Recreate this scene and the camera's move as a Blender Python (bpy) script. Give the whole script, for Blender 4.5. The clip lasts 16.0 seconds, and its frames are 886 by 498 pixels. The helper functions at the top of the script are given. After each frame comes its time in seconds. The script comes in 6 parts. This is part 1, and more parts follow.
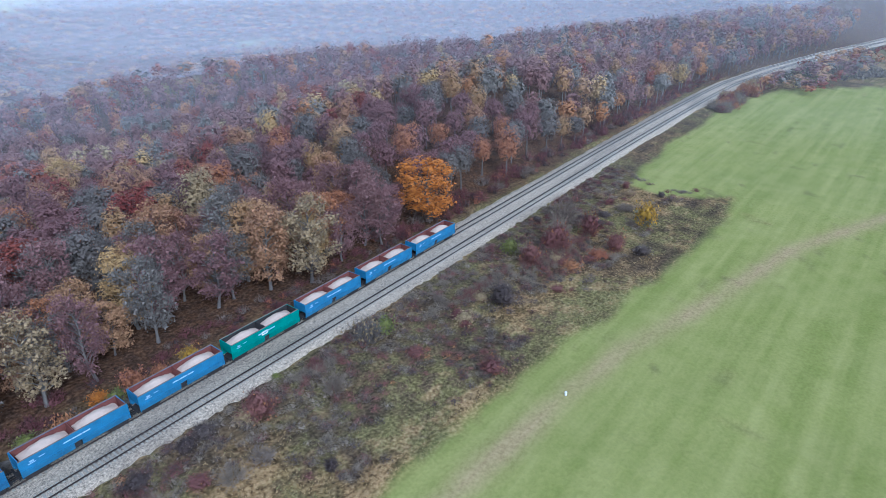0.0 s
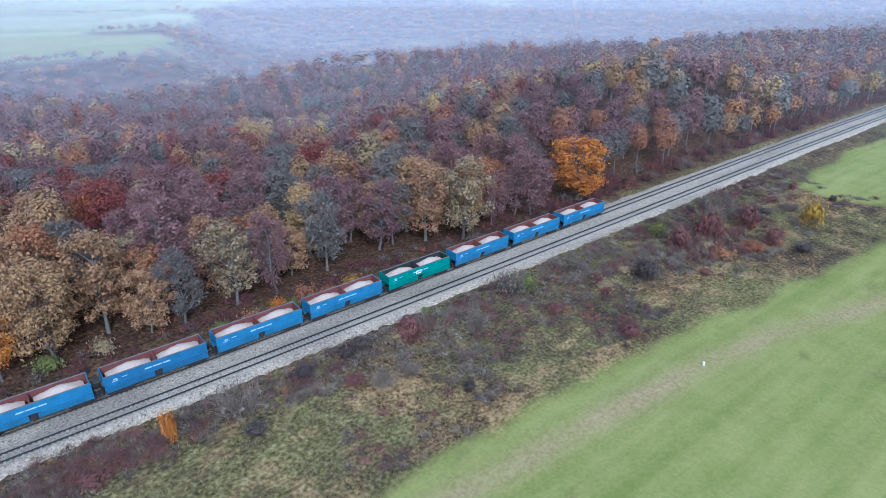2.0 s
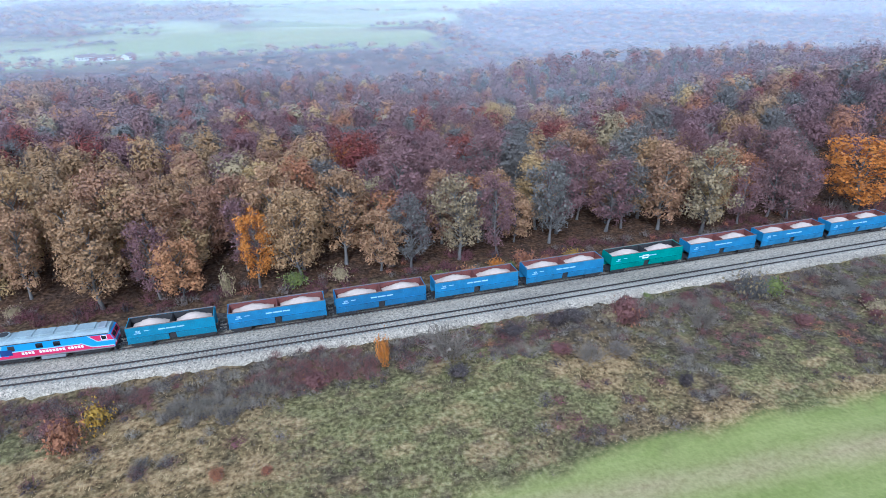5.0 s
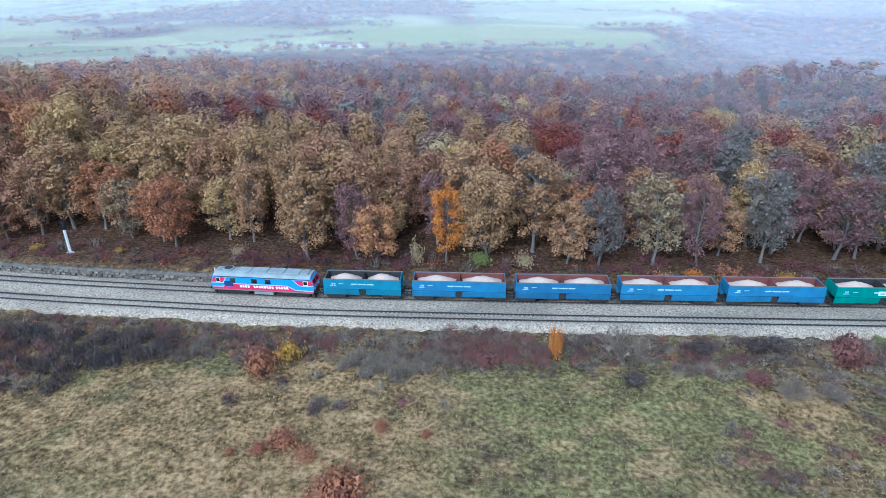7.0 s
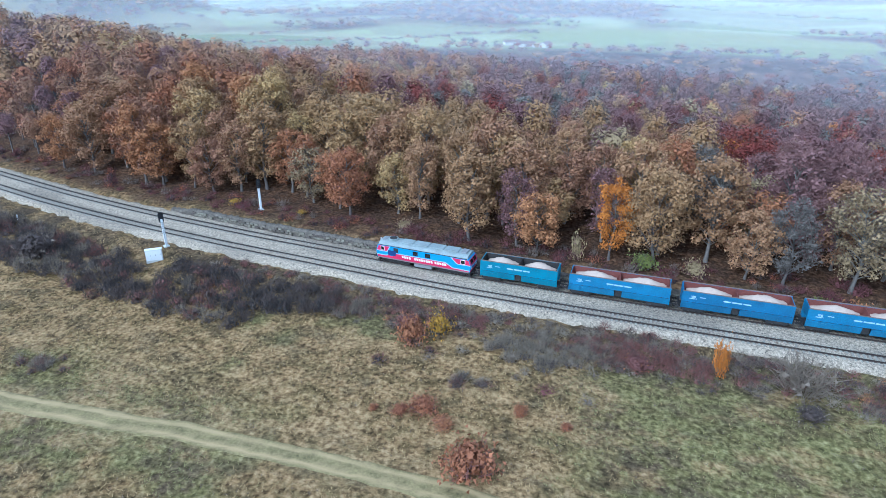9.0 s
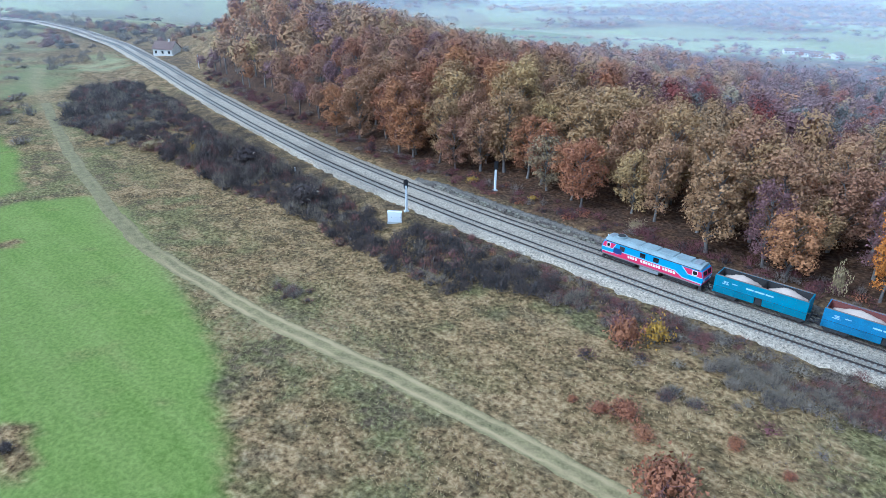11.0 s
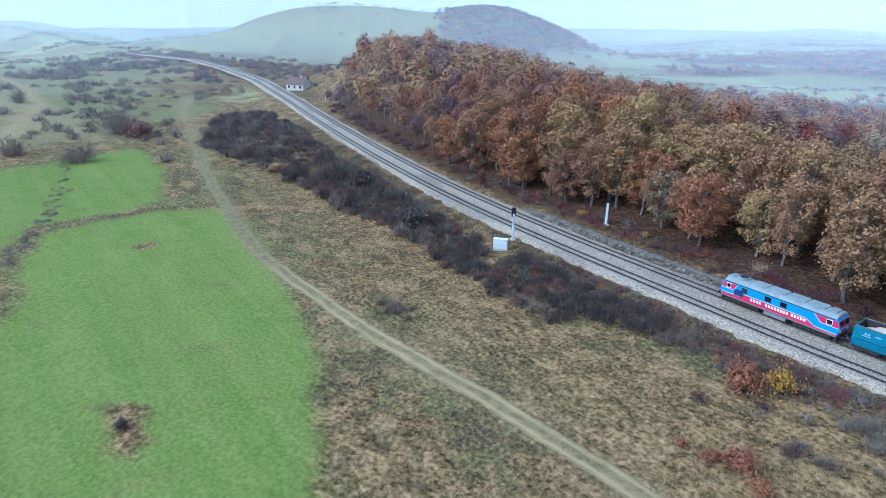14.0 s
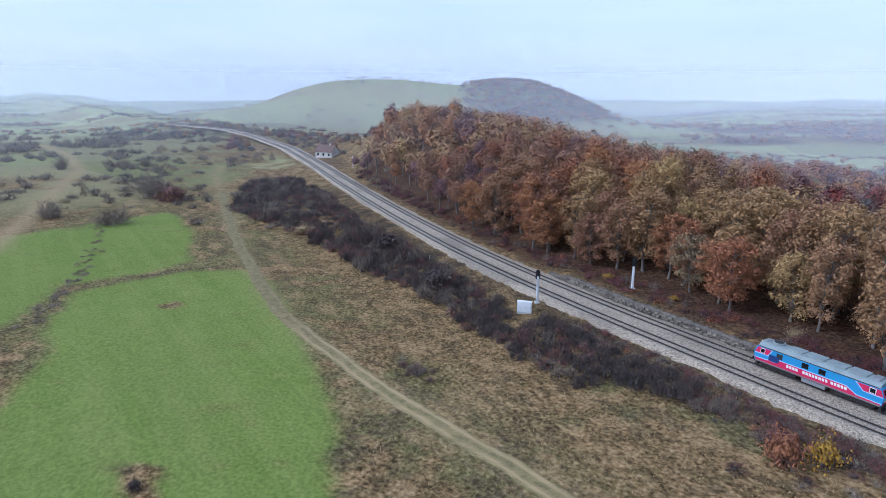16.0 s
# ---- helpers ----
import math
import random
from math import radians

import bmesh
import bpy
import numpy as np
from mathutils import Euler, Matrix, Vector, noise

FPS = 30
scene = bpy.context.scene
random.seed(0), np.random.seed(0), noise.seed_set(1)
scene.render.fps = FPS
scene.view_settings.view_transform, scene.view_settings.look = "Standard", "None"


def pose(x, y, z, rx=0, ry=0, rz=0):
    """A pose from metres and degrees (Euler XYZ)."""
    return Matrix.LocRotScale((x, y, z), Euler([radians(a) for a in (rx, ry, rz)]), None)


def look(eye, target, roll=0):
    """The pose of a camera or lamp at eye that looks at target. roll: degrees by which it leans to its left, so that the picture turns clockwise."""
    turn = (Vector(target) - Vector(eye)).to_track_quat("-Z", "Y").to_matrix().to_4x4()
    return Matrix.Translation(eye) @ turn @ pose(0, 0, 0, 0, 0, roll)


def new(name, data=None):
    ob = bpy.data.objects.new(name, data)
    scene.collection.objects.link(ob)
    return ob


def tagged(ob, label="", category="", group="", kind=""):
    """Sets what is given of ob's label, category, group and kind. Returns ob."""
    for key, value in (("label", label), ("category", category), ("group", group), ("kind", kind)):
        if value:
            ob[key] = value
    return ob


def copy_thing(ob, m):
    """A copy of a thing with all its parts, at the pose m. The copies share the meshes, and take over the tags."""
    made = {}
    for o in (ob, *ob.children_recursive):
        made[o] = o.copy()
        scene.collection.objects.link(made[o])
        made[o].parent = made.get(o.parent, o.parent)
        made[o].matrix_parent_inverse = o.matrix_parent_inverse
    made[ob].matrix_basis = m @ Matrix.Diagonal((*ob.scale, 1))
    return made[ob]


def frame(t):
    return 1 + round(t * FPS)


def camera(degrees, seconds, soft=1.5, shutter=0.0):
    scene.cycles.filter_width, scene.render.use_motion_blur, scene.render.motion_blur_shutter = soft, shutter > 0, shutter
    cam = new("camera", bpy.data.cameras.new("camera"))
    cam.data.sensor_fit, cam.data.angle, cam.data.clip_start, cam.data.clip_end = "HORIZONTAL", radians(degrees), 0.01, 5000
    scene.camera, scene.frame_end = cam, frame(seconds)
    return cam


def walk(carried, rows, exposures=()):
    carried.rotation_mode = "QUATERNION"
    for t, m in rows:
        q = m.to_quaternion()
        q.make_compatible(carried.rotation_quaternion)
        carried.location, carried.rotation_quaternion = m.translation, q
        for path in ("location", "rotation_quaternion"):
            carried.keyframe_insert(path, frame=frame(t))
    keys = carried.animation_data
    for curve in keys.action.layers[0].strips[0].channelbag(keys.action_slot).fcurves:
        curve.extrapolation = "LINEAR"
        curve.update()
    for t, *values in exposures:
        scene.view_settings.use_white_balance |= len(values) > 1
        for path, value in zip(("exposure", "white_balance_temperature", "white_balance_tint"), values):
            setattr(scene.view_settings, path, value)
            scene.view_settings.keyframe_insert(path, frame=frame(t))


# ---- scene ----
cam = camera(71.3, 16.0, soft=0.8)
PATH = [
    (0, (14.244, -82.058, 58.995), (15.644, -80.933, 58.116), -0.5),
    (0.5, (11.769, -83.361, 57.557), (13.136, -82.191, 56.684), -0.4),
    (1, (9.328, -84.649, 56.15), (10.618, -83.387, 55.287), -0.3),
    (1.5, (7.457, -86.002, 54.892), (8.649, -84.645, 54.034), -0.2),
    (2, (5.844, -87.249, 53.629), (6.939, -85.809, 52.775), -0.1),
    (2.5, (4.624, -88.31, 52.465), (5.607, -86.79, 51.614), 0.1),
    (3, (4.227, -88.703, 51.453), (5.11, -87.122, 50.605), 0.1),
    (3.2, (4.186, -88.932, 50.975), (5.03, -87.328, 50.131), 0.1),
    (5.3, (5.106, -87.408, 47.2), (5.489, -85.631, 46.364), -0.8),
    (5.5, (5.075, -87.389, 47.02), (5.392, -85.599, 46.185), -0.7),
    (6, (5.117, -87.24, 46.488), (5.266, -85.429, 45.652), -0.6),
    (6.5, (5.02, -86.975, 45.751), (5.029, -85.157, 44.917), -0.5),
    (7, (5.001, -86.999, 45.127), (4.879, -85.184, 44.297), -0.4),
    (7.5, (4.975, -86.983, 44.48), (4.789, -85.173, 43.651), -0.3),
    (8, (4.874, -86.965, 43.808), (4.6, -85.165, 42.979), -0.2),
    (8.5, (4.736, -87.011, 43.218), (4.318, -85.238, 42.391), -0.0),
    (9, (4.744, -87.117, 42.74), (4.126, -85.403, 41.914), 0.1),
    (9.5, (4.692, -87.187, 42.343), (3.874, -85.561, 41.515), 0.3),
    (10, (4.588, -87.165, 41.9), (3.598, -85.639, 41.071), 0.4),
    (10.2, (4.597, -87.195, 41.69), (3.545, -85.71, 40.86), 0.4),
    (12.3, (4.491, -87.524, 39.357), (3.165, -86.272, 38.534), 0.7),
    (12.5, (4.572, -87.511, 39.171), (3.239, -86.266, 38.352), 0.6),
    (13, (4.518, -87.488, 38.695), (3.148, -86.265, 37.903), 0.6),
    (13.5, (4.406, -87.592, 38.261), (2.977, -86.416, 37.503), 0.6),
    (14, (4.461, -87.529, 37.977), (2.977, -86.391, 37.267), 0.6),
    (14.5, (4.461, -87.373, 37.585), (2.937, -86.257, 36.928), 0.4),
    (15, (4.5, -87.347, 37.36), (2.949, -86.239, 36.754), 0.4),
    (15.5, (4.42, -87.355, 37.245), (2.851, -86.246, 36.688), 0.4),
    (16, (4.317, -87.154, 37.044), (2.734, -86.043, 36.538), 0.3),
]
walk(cam, [(t, look(eye, target, roll)) for t, eye, target, roll in PATH], exposures=[(0, 0.02, 4650, 7), (3, 0.18, 4600, 7), (5.5, 0.28, 4600, 4), (10, 0.27, 4450, 0), (13, 0.13, 4380, 1), (15, -0.07, 4650, 6), (16, -0.3, 4850, 11)])

# ---- world, sun, exposure ----
world = bpy.data.worlds.new("overcast_sky")
scene.world = world
world.use_nodes = True
wn, wl = world.node_tree.nodes, world.node_tree.links
wn.clear()
w_out = wn.new("ShaderNodeOutputWorld")
w_sky = wn.new("ShaderNodeTexSky")
w_sky.sky_type, w_sky.sun_disc = "NISHITA", False
w_sky.sun_elevation, w_sky.sun_rotation = radians(32), radians(200)
w_sky.air_density, w_sky.dust_density = 1.0, 3.0
w_bg = wn.new("ShaderNodeBackground")
w_bg.inputs["Strength"].default_value = 0.06
wl.new(w_sky.outputs["Color"], w_bg.inputs["Color"])
w_co = wn.new("ShaderNodeTexCoord")
w_map = wn.new("ShaderNodeMapping")
w_map.inputs["Scale"].default_value = (2.0, 2.0, 13.0)
wl.new(w_co.outputs["Generated"], w_map.inputs["Vector"])
w_noise = wn.new("ShaderNodeTexNoise")
w_noise.inputs["Scale"].default_value = 1.6
w_noise.inputs["Detail"].default_value = 7.0
wl.new(w_map.outputs["Vector"], w_noise.inputs["Vector"])
w_ramp = wn.new("ShaderNodeValToRGB")
w_ramp.color_ramp.elements[0].position, w_ramp.color_ramp.elements[0].color = 0.38, (0.80, 0.85, 0.92, 1)
w_ramp.color_ramp.elements[1].position, w_ramp.color_ramp.elements[1].color = 0.62, (1.02, 1.01, 1.02, 1)
wl.new(w_noise.outputs["Fac"], w_ramp.inputs["Fac"])
w_cloud = wn.new("ShaderNodeBackground")
w_cloud.inputs["Strength"].default_value = 0.72
w_sep = wn.new("ShaderNodeSeparateXYZ")
wl.new(w_co.outputs["Generated"], w_sep.inputs["Vector"])
w_low = wn.new("ShaderNodeMapRange")
w_low.inputs["From Min"].default_value, w_low.inputs["From Max"].default_value = 0.02, 0.45
w_low.inputs["To Min"].default_value, w_low.inputs["To Max"].default_value = 0.6, 0.0
wl.new(w_sep.outputs["Z"], w_low.inputs["Value"])
w_pale = wn.new("ShaderNodeMix")
w_pale.data_type = "RGBA"
wl.new(w_low.outputs["Result"], w_pale.inputs["Factor"])
wl.new(w_ramp.outputs["Color"], w_pale.inputs["A"])
w_pale.inputs["B"].default_value = (1.40, 1.41, 1.46, 1)
wl.new(w_pale.outputs["Result"], w_cloud.inputs["Color"])
w_add = wn.new("ShaderNodeAddShader")
wl.new(w_bg.outputs[0], w_add.inputs[0])
wl.new(w_cloud.outputs[0], w_add.inputs[1])
wl.new(w_add.outputs[0], w_out.inputs["Surface"])

sun = new("sun", bpy.data.lights.new("sun", "SUN"))
sun.data.energy, sun.data.angle, sun.data.color = 2.1, radians(12), (1.0, 0.97, 0.93)
sun.matrix_world = look((-40, -90, 80), (0, 0, 0))
scene.view_settings.exposure = 0.0

# ---- materials ----
def mat(name, base, rough=0.85, metal=0.0, var=0.18, scale=1.0, scale2=12.0, bump=0.0, island=0.0, obj=0.0, spec=0.3, bump_d=0.05):
    """A procedural surface: two scales of noise on the colour, per-piece and per-thing variation, fine relief."""
    m = bpy.data.materials.new(name)
    m.use_nodes = True
    n, l = m.node_tree.nodes, m.node_tree.links
    b = n["Principled BSDF"]
    b.inputs["Roughness"].default_value, b.inputs["Metallic"].default_value = rough, metal
    b.inputs["Specular IOR Level"].default_value = spec
    geo = n.new("ShaderNodeNewGeometry")
    co = n.new("ShaderNodeTexCoord")
    a = n.new("ShaderNodeTexNoise")
    a.inputs["Scale"].default_value, a.inputs["Detail"].default_value = scale, 5.0
    l.new(co.outputs["Object"], a.inputs["Vector"])
    c = n.new("ShaderNodeTexNoise")
    c.inputs["Scale"].default_value, c.inputs["Detail"].default_value = scale2, 3.0
    l.new(co.outputs["Object"], c.inputs["Vector"])
    add = n.new("ShaderNodeMath"); add.operation = "ADD"
    l.new(a.outputs["Fac"], add.inputs[0]); l.new(c.outputs["Fac"], add.inputs[1])
    mul = n.new("ShaderNodeMath"); mul.operation = "MULTIPLY_ADD"
    l.new(add.outputs[0], mul.inputs[0])
    mul.inputs[1].default_value, mul.inputs[2].default_value = 2.0 * var, 1.0 - 2.0 * var
    value = mul.outputs[0]
    hue = n.new("ShaderNodeHueSaturation")
    hue.inputs["Color"].default_value = (*base, 1)
    for amount, out in ((island, geo.outputs["Random Per Island"]), (obj, None)):
        if not amount:
            continue
        if out is None:
            info = n.new("ShaderNodeObjectInfo")
            out = info.outputs["Random"]
            hm = n.new("ShaderNodeMath"); hm.operation = "MULTIPLY_ADD"
            l.new(out, hm.inputs[0]); hm.inputs[1].default_value, hm.inputs[2].default_value = 0.12 * amount, 0.5 - 0.06 * amount
            l.new(hm.outputs[0], hue.inputs["Hue"])
        k = n.new("ShaderNodeMath"); k.operation = "MULTIPLY_ADD"
        l.new(out, k.inputs[0]); k.inputs[1].default_value, k.inputs[2].default_value = 2 * amount, 1 - amount
        p = n.new("ShaderNodeMath"); p.operation = "MULTIPLY"
        l.new(value, p.inputs[0]); l.new(k.outputs[0], p.inputs[1])
        value = p.outputs[0]
    l.new(value, hue.inputs["Value"])
    l.new(hue.outputs["Color"], b.inputs["Base Color"])
    if bump:
        bp = n.new("ShaderNodeBump")
        bp.inputs["Strength"].default_value, bp.inputs["Distance"].default_value = bump, bump_d
        l.new(c.outputs["Fac"], bp.inputs["Height"])
        l.new(bp.outputs["Normal"], b.inputs["Normal"])
    return m


COLOURS = {
    "tan": ("tan_oak_leaves", (0.47, 0.285, 0.125), 0.2), "brown": ("brown_oak_leaves", (0.41, 0.22, 0.115), 0.2), "rust": ("rust_leaves", (0.43, 0.185, 0.085), 0.15),
    "red": ("dark_red_leaves", (0.26, 0.07, 0.05), 0.15), "orange": ("orange_leaves", (0.62, 0.225, 0.035), 0.03), "yellow": ("yellow_leaves", (0.55, 0.32, 0.04), 0.05),
    "green": ("yellow_green_leaves", (0.23, 0.24, 0.06), 0.12), "olive": ("pale_olive_leaves", (0.42, 0.31, 0.16), 0.12), "plum": ("violet_brown_twigs", (0.265, 0.14, 0.132), 0.14),
    "grey": ("grey_twigs", (0.21, 0.18, 0.155), 0.18), "dark": ("dark_twigs", (0.07, 0.058, 0.056), 0.2), "maroon": ("maroon_bramble", (0.225, 0.095, 0.085), 0.2), "umber": ("umber_thorn_twigs", (0.115, 0.085, 0.076), 0.2), "ash": ("ash_grey_stalks", (0.27, 0.21, 0.16), 0.2),
}
LEAF = {k: mat(nm, tuple(0.76 * v for v in c), island=0.14 if k in ("dark", "plum") else 0.17, obj=o, var=0.4, scale=0.5, scale2=1.6) for k, (nm, c, o) in COLOURS.items()}
BARK = mat("grey_bark", (0.15, 0.13, 0.115), var=0.3, scale=2, scale2=14, bump=0.4, obj=0.2)
M_RAIL = mat("rusted_rail_steel", (0.055, 0.04, 0.034), rough=0.6, metal=0.4, var=0.2, scale=3, scale2=30)
M_SLEEPER = mat("weathered_concrete_sleeper", (0.31, 0.285, 0.235), var=0.25, scale=1.5, scale2=20, obj=0.2, bump=0.2)
M_WHITE = mat("white_paint", (0.78, 0.79, 0.80), rough=0.5, var=0.08, scale=1.5, scale2=9)
M_BLACK = mat("black_paint", (0.025, 0.025, 0.028), rough=0.5, var=0.2)
M_CONCRETE = mat("pale_concrete", (0.55, 0.55, 0.53), var=0.15, scale=1.2, scale2=16, bump=0.2)
M_STEEL = mat("dark_grease_steel", (0.045, 0.042, 0.042), rough=0.65, metal=0.3, var=0.3, scale=2, scale2=15)
M_GREYSTEEL = mat("grey_painted_steel", (0.25, 0.26, 0.27), rough=0.5, var=0.15, scale=2, scale2=15)
M_STONE = mat("dark_lichen_stone", (0.16, 0.137, 0.108), var=0.8, scale=1.0, scale2=5.0, bump=1.0, obj=0.45)


# ---- building helpers ----
def link_mesh(name, verts, faces, mats, smooth=False, mat_index=None):
    me = bpy.data.meshes.new(name)
    verts = np.asarray(verts, np.float32).reshape(-1, 3)
    faces = np.asarray(faces, np.int32)
    k = faces.shape[1]
    me.vertices.add(len(verts)); me.vertices.foreach_set("co", verts.ravel())
    me.loops.add(faces.size); me.loops.foreach_set("vertex_index", faces.ravel())
    me.polygons.add(len(faces))
    me.polygons.foreach_set("loop_start", np.arange(0, faces.size, k, dtype=np.int32))
    for m in mats:
        me.materials.append(m)
    if mat_index is not None:
        me.polygons.foreach_set("material_index", np.asarray(mat_index, np.int32))
    if smooth:
        me.polygons.foreach_set("use_smooth", np.ones(len(faces), bool))
    me.update(calc_edges=True)
    return me


def adopt(ob, parent):
    ob.parent = parent
    return ob


def part(name, bm, material, parent, label=""):
    me = bpy.data.meshes.new(name)
    bm.to_mesh(me); bm.free()
    me.materials.append(material)
    ob = adopt(new(name, me), parent)
    return tagged(ob, label) if label else ob


def bm_box(x0, x1, y0, y1, z0, z1, bevel=0.0, bm=None):
    own = bm or bmesh.new()
    made = bmesh.ops.create_cube(own, size=1.0, matrix=Matrix.Translation(((x0 + x1) / 2, (y0 + y1) / 2, (z0 + z1) / 2)) @ Matrix.Diagonal((x1 - x0, y1 - y0, z1 - z0, 1)))
    if bevel:
        edges = list({e for v in made["verts"] for e in v.link_edges})
        bmesh.ops.bevel(own, geom=edges, offset=bevel, segments=1, affect="EDGES")
    return own


def bm_prism(outline, a0, a1, axis="x", bm=None):
    """An outline (pairs across the axis) extruded along x (pairs are y, z) or y (pairs are x, z)."""
    own = bm or bmesh.new()
    def at(a, p):
        return (a, p[0], p[1]) if axis == "x" else (p[0], a, p[1])
    lo = [own.verts.new(at(a0, p)) for p in outline]
    hi = [own.verts.new(at(a1, p)) for p in outline]
    n = len(outline)
    fs = [own.faces.new(lo), own.faces.new(hi[::-1])]
    for i in range(n):
        fs.append(own.faces.new((lo[i], hi[i], hi[(i + 1) % n], lo[(i + 1) % n])))
    bmesh.ops.recalc_face_normals(own, faces=fs)
    return own


def bm_tube(p, q, r0, r1, sides=8, bm=None):
    own = bm or bmesh.new()
    p, q = Vector(p), Vector(q)
    way = q - p
    m = Matrix.Translation((p + q) / 2) @ way.to_track_quat("Z", "Y").to_matrix().to_4x4()
    bmesh.ops.create_cone(own, cap_ends=True, segments=sides, radius1=r0, radius2=r1, depth=way.length, matrix=m)
    return own


def thing(name, m, label, category, group="", kind=""):
    ob = new(name)
    ob.empty_display_size = 0.5
    ob.matrix_world = m
    return tagged(ob, label, category, group, kind)


# ---- the lie of the land ----
RNG = np.random.default_rng(7)
LATTICE = RNG.random((257, 257))


def vnoise(x, y, size):
    """Smooth value noise in 0..1 with lumps of that size in metres."""
    u, v = np.asarray(x, float) / size + 1000.3, np.asarray(y, float) / size + 1000.7
    i, j = np.floor(u).astype(int), np.floor(v).astype(int)
    f, g = u - i, v - j
    f, g = f * f * (3 - 2 * f), g * g * (3 - 2 * g)
    i0, i1, j0, j1 = i % 256, (i + 1) % 256, j % 256, (j + 1) % 256
    return (LATTICE[i0, j0] * (1 - f) + LATTICE[i1, j0] * f) * (1 - g) + (LATTICE[i0, j1] * (1 - f) + LATTICE[i1, j1] * f) * g


def ease(x, lo, hi):
    t = np.clip((np.asarray(x, float) - lo) / (hi - lo), 0, 1)
    return t * t * (3 - 2 * t)


_kx = np.array([-900, -690, -570, -480, -370, -280, -218, -178, -147, -110, -85, -60, -20, 15, 55, 120, 200, 255, 300, 330, 380, 450, 560, 700])
_ky = np.array([10, 52, 75, 70, 55, 34.5, 19, 9.8, 3, -4, -7.3, -9.4, -11.4, -11.1, -10.2, -8.6, -6.2, -5.2, -4.8, -5.4, -11, -24, -50, -90]) + 2.6
LINE_X = np.arange(-900, 701, 1.0)
_raw = np.interp(LINE_X, _kx, _ky)
_w = np.hanning(31); _w /= _w.sum()
LINE_Y = np.convolve(np.pad(_raw, 15, mode="edge"), _w, mode="valid")


def line_y(x):
    """The railway's middle line."""
    return np.interp(x, LINE_X, LINE_Y)


def line_slope(x):
    return (line_y(np.asarray(x) + 2) - line_y(np.asarray(x) - 2)) / 4


def off_line(x, y):
    """Metres to the north (+) or south (-) of the railway's middle line."""
    return (y - line_y(x)) / np.sqrt(1 + line_slope(x) ** 2)


FIELD_EAST = [(8, -46), (30, -42), (52, -40.5), (84, -42), (104, -44), (131, -47), (166, -50), (184, -46), (173, -31), (174, -21), (189, -17), (229, -15), (281, -15), (339, -24), (379, -60), (470, -160), (470, -330), (10, -330), (8, -60)]
FIELD_WEST = [(-36, -70), (-43, -66), (-63, -58), (-76, -53.5), (-97, -49), (-116, -46), (-129, -46.7), (-134, -58), (-135, -63), (-134, -80), (-112, -87), (-98, -88), (-86, -92), (-70, -105), (-50, -140), (-20, -140)]
FIELD_FOLD = [(-100, -110), (-117, -92), (-128, -87), (-140, -82.5), (-139, -64), (-146, -56), (-180, -46.5), (-212, -46), (-206, -63), (-201, -92), (-190, -140), (-110, -140)]
LANE = [(260, -112), (190, -79), (158, -65.5), (122, -58), (99, -52), (84, -50), (57, -48), (25, -46.5), (-8, -46.5), (-27, -47), (-42, -48.5), (-60, -50.5), (-85, -51.8), (-103, -50.5), (-131, -45.5), (-169, -38), (-243, -20.5), (-296, -8), (-330, 4)]
LANE_WEST = [(-180, -96), (-225, -85), (-285, -73), (-351, -59), (-475, -57), (-600, -68)]
BROOK = [(-90, -104), (-112, -92.5), (-128, -84), (-140, -80), (-152, -76), (-175, -73), (-205, -66), (-240, -50)]
WOOD_WEST = [(-226, 22), (-300, 92), (-430, 210)]



def bump2(x, y, cx, cy, rx, ry):
    return np.exp(-((x - cx) / rx) ** 2 - ((y - cy) / ry) ** 2)


